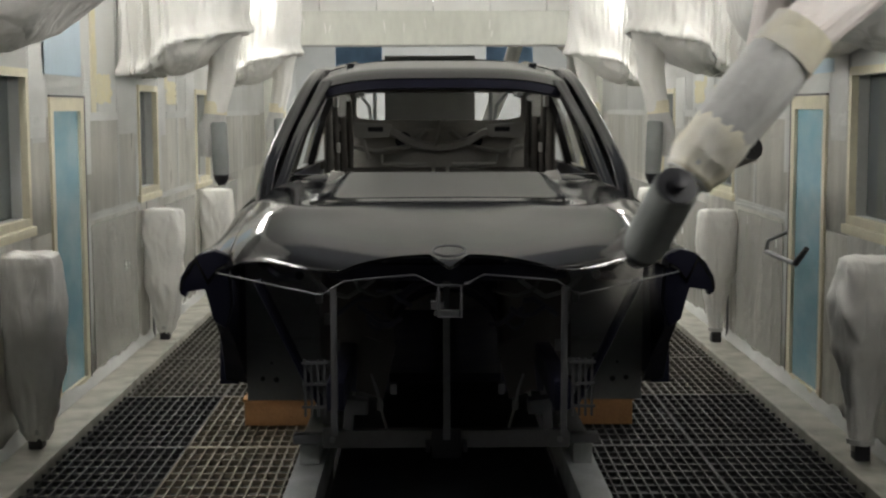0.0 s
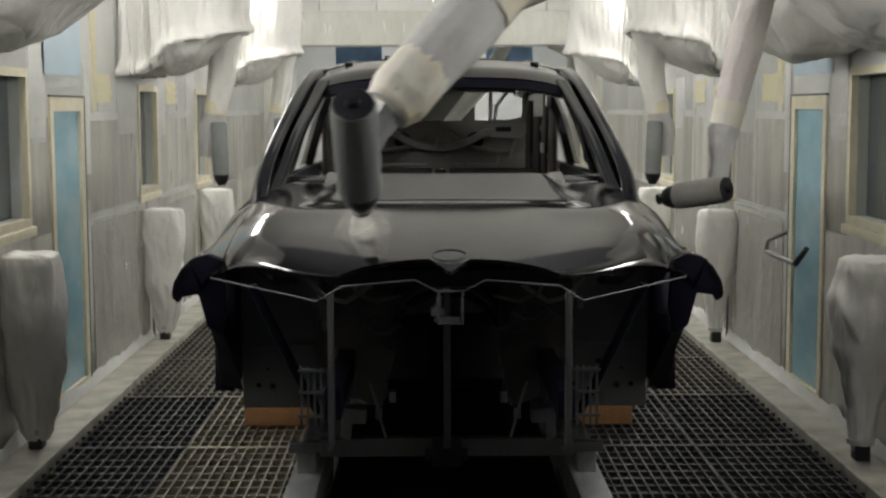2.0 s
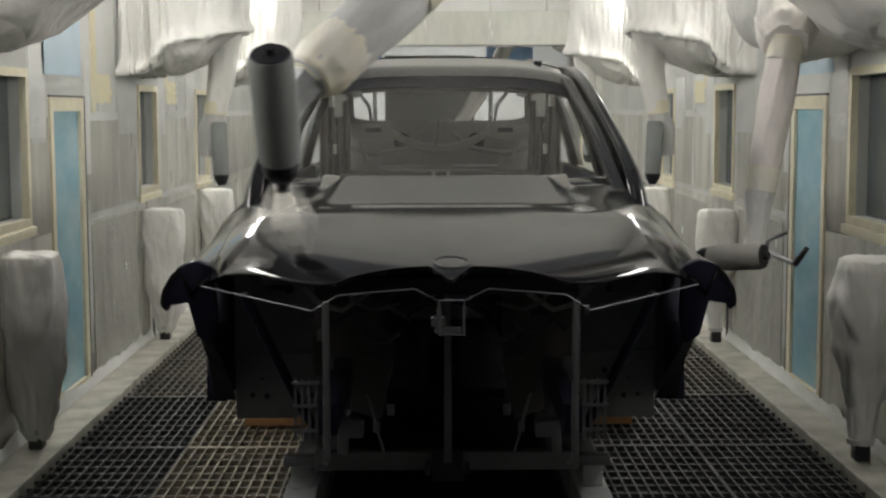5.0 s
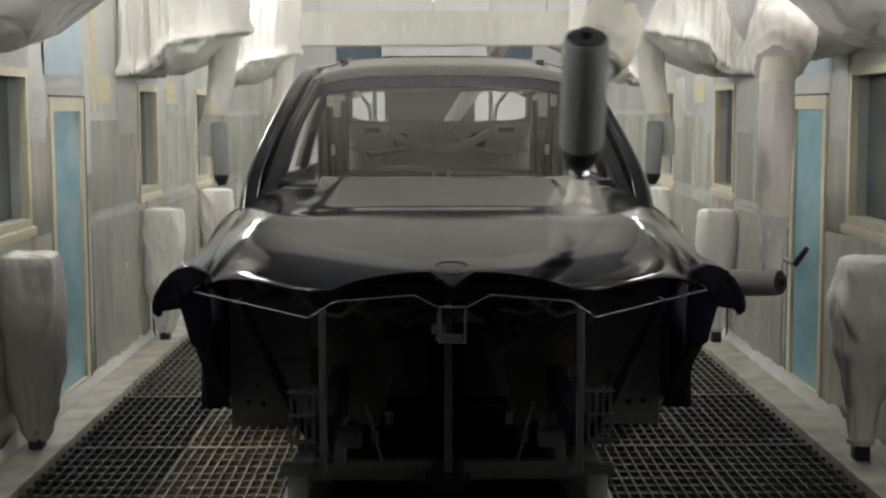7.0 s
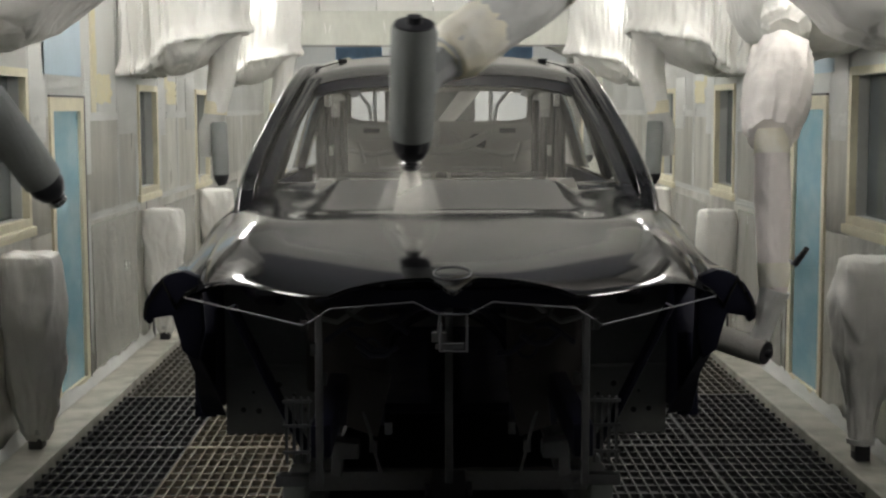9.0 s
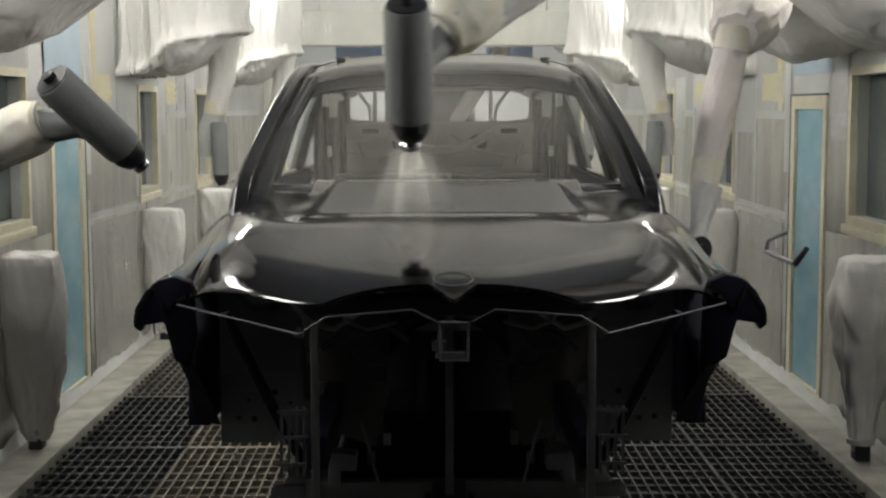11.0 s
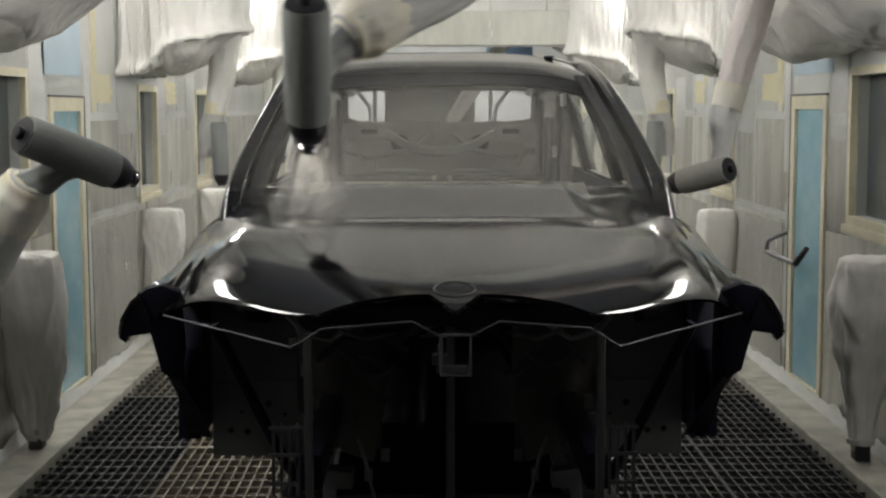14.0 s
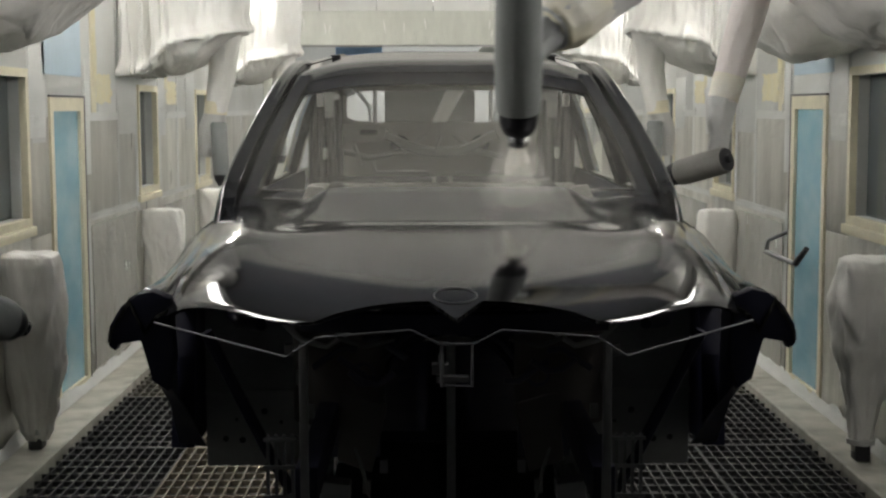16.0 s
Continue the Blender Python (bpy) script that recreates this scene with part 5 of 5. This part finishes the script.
A_BASE = (2.0, 6.3, 2.75)
B_BASE = (2.15, 8.3, 2.75)
C_BASE = (-2.35, 5.2, 2.1)
A_ROBOT, A_PARTS = spray_robot("spray_robot", "wall robot spraying the hood, arm in grey and cream sleeves", A_BASE, 1, 0.5, 0.073, 0.56, 1.3, (M_GREYSLEEVE, M_SLEEVE), True, 11, off=(0.115, 0.3, -0.2))
B_ROBOT, B_PARTS = spray_robot("spray_robot", "wall robot spraying the car side, pale pink sleeve", B_BASE, 1, 0.40, 0.066, 0.78, 0.75, (M_SLEEVE, M_CLOTH), False, 27, 1.75, 0.30)
C_ROBOT, C_PARTS = spray_robot("spray_robot", "wall robot spraying the fender, grey cloth cover", C_BASE, -1, 0.5, 0.073, 0.6, 0.9, (M_GREYSLEEVE, M_FILM), False, 43)
for s in (-1, 1):
    if s < 0:
        parked_robot(s, 6.6, 71, False)
    parked_robot(s, 11.1, 5 + s)
    parked_robot(s, 15.6, 9 + s)
floor_bag(-1, -2.26, 7.75, 1.12, 0.36, 1, SACK, 0.02)
floor_bag(1, 2.40, 7.40, 1.12, 0.37, 2, JUG, -0.04)
floor_bag(-1, -2.22, 11.5, 1.1, 0.34, 3)
floor_bag(1, 2.36, 11.25, 1.1, 0.30, 4, JUG)
floor_bag(-1, -2.22, 14.4, 1.1, 0.34, 5)
floor_bag(1, 2.36, 14.4, 1.1, 0.34, 6)


def haze_veil():
    """A bowed veil of drifting overspray, sinking with the booth's downdraught."""
    rows = []
    for i in range(9):
        a = math.pi * i / 16
        rows.append([(0.98 * math.cos(w) * math.sin(a), 0.10 * math.cos(a), 0.5 * math.sin(w) * math.sin(a)) for w in [2 * math.pi * k / 32 for k in range(33)]])
    ob = solid("spray_haze", skin(rows), M_HAZE, "faint warm-grey overspray haze hanging over the hood", "haze", group="hanging haze", kind="stuff", smooth=180)
    ob.visible_shadow = False
    return ob


HAZE = [haze_veil() for k in range(3)]


# ---- grating, panel by panel ----
def gratings():
    floor = bpy.data.objects["floor"]
    w, d = 0.70, 1.42
    px, py, b = 0.0583, 0.142, 0.0088
    nx, ny = round(w / px), round(d / py)
    rows = [(i * w / nx - b / 2, 0, -0.03, i * w / nx + b / 2, d, 0.0) for i in range(nx + 1)]
    rows += [(0, i * d / ny - b * 0.9, -0.03, w, i * d / ny + b * 0.9, -0.003) for i in range(ny + 1)]
    rows += [(0, 0, -0.035, 0.008, d, -0.001), (w - 0.008, 0, -0.035, w, d, -0.001), (0, 0, -0.035, w, 0.022, 0.001), (0, d - 0.022, -0.035, w, d, 0.001)]
    dark = mesh(bars(rows), "grating", M_GRATE)
    worn = mesh(bars(rows), "worn_grating", M_GRATEWORN)
    dull = mesh(bars(rows), "dull_grating", M_GRATEDULL)
    for x in (-2.112, -1.408, 0.835, 1.539):
        for k in range(-2, 10):
            y = 5.02 + 1.422 * k
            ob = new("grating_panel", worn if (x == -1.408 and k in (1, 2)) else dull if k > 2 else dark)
            ob.parent = floor
            ob.location = (x, y, 0.0)
    for s in (-1, 1):
        x = MID + s * 0.72
        part("walkway_beam", box(x - 0.04, BACK, -0.2, x + 0.04, END, 0.0), M_GRATE, floor)


gratings()


def motions():
    cy = [(0.0, 4.40), (4.0, 4.118), (8.0, 3.84), (12.0, 3.556), (16.0, 3.29)]
    for ob in (CAR, SKID):
        walk(ob, [(t, pose(MID, y, 0)) for t, y in cy])
    # robot over the hood: seconds, tip bearing, distance, tail bearing, forearm direction
    a = [
        (0.0, 1125, 462, 4.65, 1198, 330, 0.60, 0.1, 0.75), (0.5, 906, 469, 4.42, 923, 369, 0.62, 0.1, 0.72), (1.0, 692, 483, 4.42, 659, 381, 0.70, 0.1, 0.80),
        (1.5, 480, 440, 4.6, 398, 275, 0.66, 0.1, 0.74), (2.0, 640, 374, 4.6, 625, 186, 0.64, 0.38, 0.70), (2.5, 840, 350, 4.6, 844, 143, 0.66, 0.4, 0.72),
        (3.0, 1023, 366, 4.65, 1049, 153, 0.66, 0.4, 0.72), (3.5, 1165, 415, 4.7, 1233, 250, 0.64, 0.4, 0.76), (4.0, 956, 333, 4.6, 961, 119, 0.75, 0.4, 0.65),
        (4.2, 873, 340, 4.6, 869, 117, 0.72, 0.4, 0.68), (4.7, 650, 335, 4.6, 640, 100, 0.72, 0.5, 0.68), (5.3, 430, 330, 4.65, 400, 95, 0.72, 0.5, 0.68), (5.8, 540, 300, 4.6, 530, 60, 0.74, 0.5, 0.66),
        (6.3, 740, 291, 4.6, 728, 53, 0.78, 0.5, 0.62), (6.5, 838, 299, 4.6, 838, 51, 0.78, 0.5, 0.62), (7.0, 1025, 312, 4.6, 1038, 68, 0.40, 0.5, 0.90),
        (7.2, 1144, 331, 4.6, 1205, 121, 0.3, 0.15, 0.95), (7.5, 1273, 393, 4.6, 1383, 187, -0.1, 0.15, 1.0), (8.0, 1177, 316, 4.6, 1229, 82, 0.3, 0.15, 0.95),
        (8.5, 943, 292, 4.6, 950, 51, 0.7, 0.5, 0.7), (9.0, 727, 298, 4.6, 733, 45, 0.8, 0.5, 0.6), (9.2, 643, 291, 4.6, 643, 44, 0.8, 0.5, 0.6),
        (9.7, 470, 285, 4.6, 462, 35, 0.8, 0.5, 0.6), (10.2, 380, 290, 4.55, 350, 30, 0.8, 0.5, 0.6), (10.8, 610, 270, 4.5, 600, 15, 0.8, 0.5, 0.6),
        (11.3, 881, 259, 4.5, 873, 8, 0.8, 0.5, 0.6), (11.5, 962, 269, 4.5, 971, 12, 0.75, 0.5, 0.65), (12.0, 1184, 288, 4.5, 1207, 30, 0.4, 0.25, 0.9),
        (12.5, 1212, 283, 4.5, 1235, 25, 0.3, 0.25, 0.95), (12.8, 1067, 258, 4.5, 1091, 15, 0.5, 0.5, 0.85), (13.0, 983, 265, 4.45, 991, 14, 0.65, 0.5, 0.75),
        (13.5, 780, 270, 4.45, 774, 5, 0.82, 0.5, 0.55), (14.0, 547, 267, 4.45, 541, 10, 0.82, 0.5, 0.5), (14.5, 340, 295, 4.45, 303, 22, 0.84, 0.3, 0.5),
        (15.0, 449, 260, 4.4, 428, 0, 0.84, 0.3, 0.5), (15.5, 677, 257, 4.4, 677, -5, 0.82, 0.5, 0.55), (16.0, 917, 258, 4.4, 918, -15, 0.8, 0.5, 0.6)]
    move_robot(A_ROBOT, A_PARTS, A_BASE, a, 0.5, 0.073, 0.56, 1.3, (0.8, -0.5, 0.6))
    b = [
        (0.0, 1255, 290, 7.0, 1330, 262, 0.2, 0.1, 0.95), (0.5, 1172, 325, 7.0, 1305, 285, 0.28, 0.1, 0.95), (1.0, 1160, 315, 7.0, 1290, 270, 0.28, 0.1, 0.95),
        (1.5, 1150, 308, 7.0, 1275, 262, 0.3, 0.1, 0.95), (2.0, 1165, 352, 7.0, 1285, 335, 0.25, 0.1, 0.97), (2.5, 1190, 372, 7.0, 1318, 362, 0.24, 0.1, 0.97),
        (3.0, 1207, 386, 7.0, 1335, 380, 0.24, 0.1, 0.97), (3.5, 1210, 422, 7.0, 1337, 418, 0.2, 0.1, 0.97), (4.0, 1190, 412, 7.0, 1318, 405, 0.22, 0.1, 0.97),
        (5.2, 1230, 470, 7.0, 1360, 465, 0.15, 0.1, 0.98), (6.5, 1265, 496, 7.0, 1392, 493, 0.02, 0.08, 1.0), (7.0, 1255, 502, 7.0, 1380, 500, 0.02, 0.08, 1.0),
        (7.5, 1225, 492, 7.0, 1350, 490, 0.05, 0.08, 1.0), (8.0, 1190, 490, 7.0, 1318, 488, 0.1, 0.08, 1.0), (8.5, 1200, 555, 7.0, 1325, 580, 0.0, 0.08, 1.0),
        (9.0, 1235, 585, 7.0, 1355, 625, -0.02, 0.08, 1.0), (9.2, 1235, 585, 7.0, 1355, 620, -0.02, 0.08, 1.0), (10.2, 1225, 510, 7.0, 1345, 510, 0.1, 0.1, 1.0),
        (11.3, 1145, 432, 7.0, 1210, 418, 0.24, 0.1, 0.97), (12.0, 1140, 390, 7.0, 1198, 382, 0.30, 0.1, 0.97), (12.5, 1140, 388, 7.0, 1200, 380, 0.30, 0.1, 0.97),
        (13.0, 1160, 380, 7.0, 1268, 366, 0.27, 0.1, 0.97), (13.5, 1205, 395, 7.0, 1325, 380, 0.25, 0.1, 0.97), (14.0, 1175, 330, 7.0, 1290, 300, 0.28, 0.1, 0.97),
        (14.5, 1165, 325, 7.0, 1280, 292, 0.3, 0.1, 0.95), (15.0, 1180, 300, 7.0, 1290, 265, 0.3, 0.1, 0.95), (15.5, 1165, 320, 7.0, 1280, 285, 0.3, 0.1, 0.95), (16.0, 1170, 315, 7.0, 1285, 283, 0.28, 0.1, 0.95)]
    move_robot(B_ROBOT, B_PARTS, B_BASE, b, 0.40, 0.066, 0.78, 0.75, (0.3, 0.5, 1.0), 0.30, 0.86, (0.3, 0.05))
    c = [
        (0.0, -250, 420, 5.0, -420, 260, -0.85, 0.2, -0.3), (8.2, -130, 420, 5.0, -280, 230, -0.85, 0.2, -0.3), (8.7, 25, 396, 5.0, -100, 200, -0.85, 0.2, -0.3), (9.0, 105, 360, 5.0, -30, 170, -0.85, 0.2, -0.35), (9.2, 143, 327, 5.1, -10, 140, -0.85, 0.2, -0.35),
        (10.2, 230, 300, 5.2, 70, 140, -0.9, 0.2, -0.35), (11.3, 255, 295, 5.2, 94, 142, -0.9, 0.2, -0.35), (11.8, 237, 327, 5.1, 59, 142, -0.9, 0.2, -0.35), (12.1, 208, 357, 4.9, 20, 154, -0.9, 0.2, -0.35),
        (12.4, 163, 387, 4.8, -50, 230, -0.9, 0.2, -0.35), (12.7, 178, 382, 4.8, -10, 205, -0.9, 0.2, -0.35), (13.0, 208, 337, 5.0, 17, 164, -0.9, 0.2, -0.4), (13.5, 232, 325, 5.1, 35, 176, -0.8, 0.2, -0.6),
        (14.0, 240, 318, 5.2, 41, 238, -0.55, 0.2, -0.8), (14.5, 185, 412, 4.9, -20, 385, -0.4, 0.2, -0.85), (15.0, 133, 447, 4.8, -80, 370, -0.4, 0.2, -0.85), (15.5, 76, 487, 4.7, -120, 400, -0.4, 0.2, -0.85), (16.0, 42, 580, 4.7, -120, 520, -0.4, 0.2, -0.85)]
    move_robot(C_ROBOT, C_PARTS, C_BASE, c, 0.5, 0.073, 0.6, 0.9, (-0.6, 0.6, 0.3), 0.24, 0.46)

    # overspray sinking from under the ceiling to hang before the windscreen
    for ob, (t0, t1, x, dy, z) in zip(HAZE, ((1.0, 4.6, 0.0, 1.42, 1.86), (4.6, 8.0, -0.1, 1.34, 1.80), (8.6, 12.0, 0.08, 1.22, 1.76))):
        def ride(t):
            return 4.40 - 0.0695 * t + dy
        high = 3.45
        walk(ob, [(0.0, pose(MID + x, ride(0.0), high, -22)), (t0, pose(MID + x, ride(t0), high - 0.25, -22)), ((t0 + t1) / 2, pose(MID + x, ride((t0 + t1) / 2), (high + z) / 2, -22)),
                  (t1, pose(MID + x, ride(t1), z, -22)), (16.0, pose(MID + x, ride(16.0), z - 0.03, -22))])

    base = Vector((2.6, 24.5, 2.9))
    keys = {k: [] for k in FAR}
    for t, x0, y0, x1, y1 in ((0.0, 862, 225, 890, 150), (1.5, 790, 220, 850, 150), (3.5, 820, 220, 866, 150), (7.0, 795, 220, 842, 150), (9.0, 785, 220, 840, 150),
                              (12.5, 820, 215, 858, 145), (14.5, 790, 215, 840, 140), (16.0, 775, 220, 815, 140)):
        low, up = sight(x0, y0, 24.5), sight(x1, y1, 24.5)
        top = low + (up - low).normalized() * 1.0
        j = knee(base, top, 1.2, 1.2, (0, 0.3, 1))
        keys["fore"].append((t, Matrix.Translation(-base) @ aim(low, top)))
        keys["upper"].append((t, Matrix.Translation(-base) @ aim(top, j)))
        keys["lower"].append((t, Matrix.Translation(-base) @ aim(base, j)))
    for k in FAR:
        walk(FAR[k], keys[k])


motions()
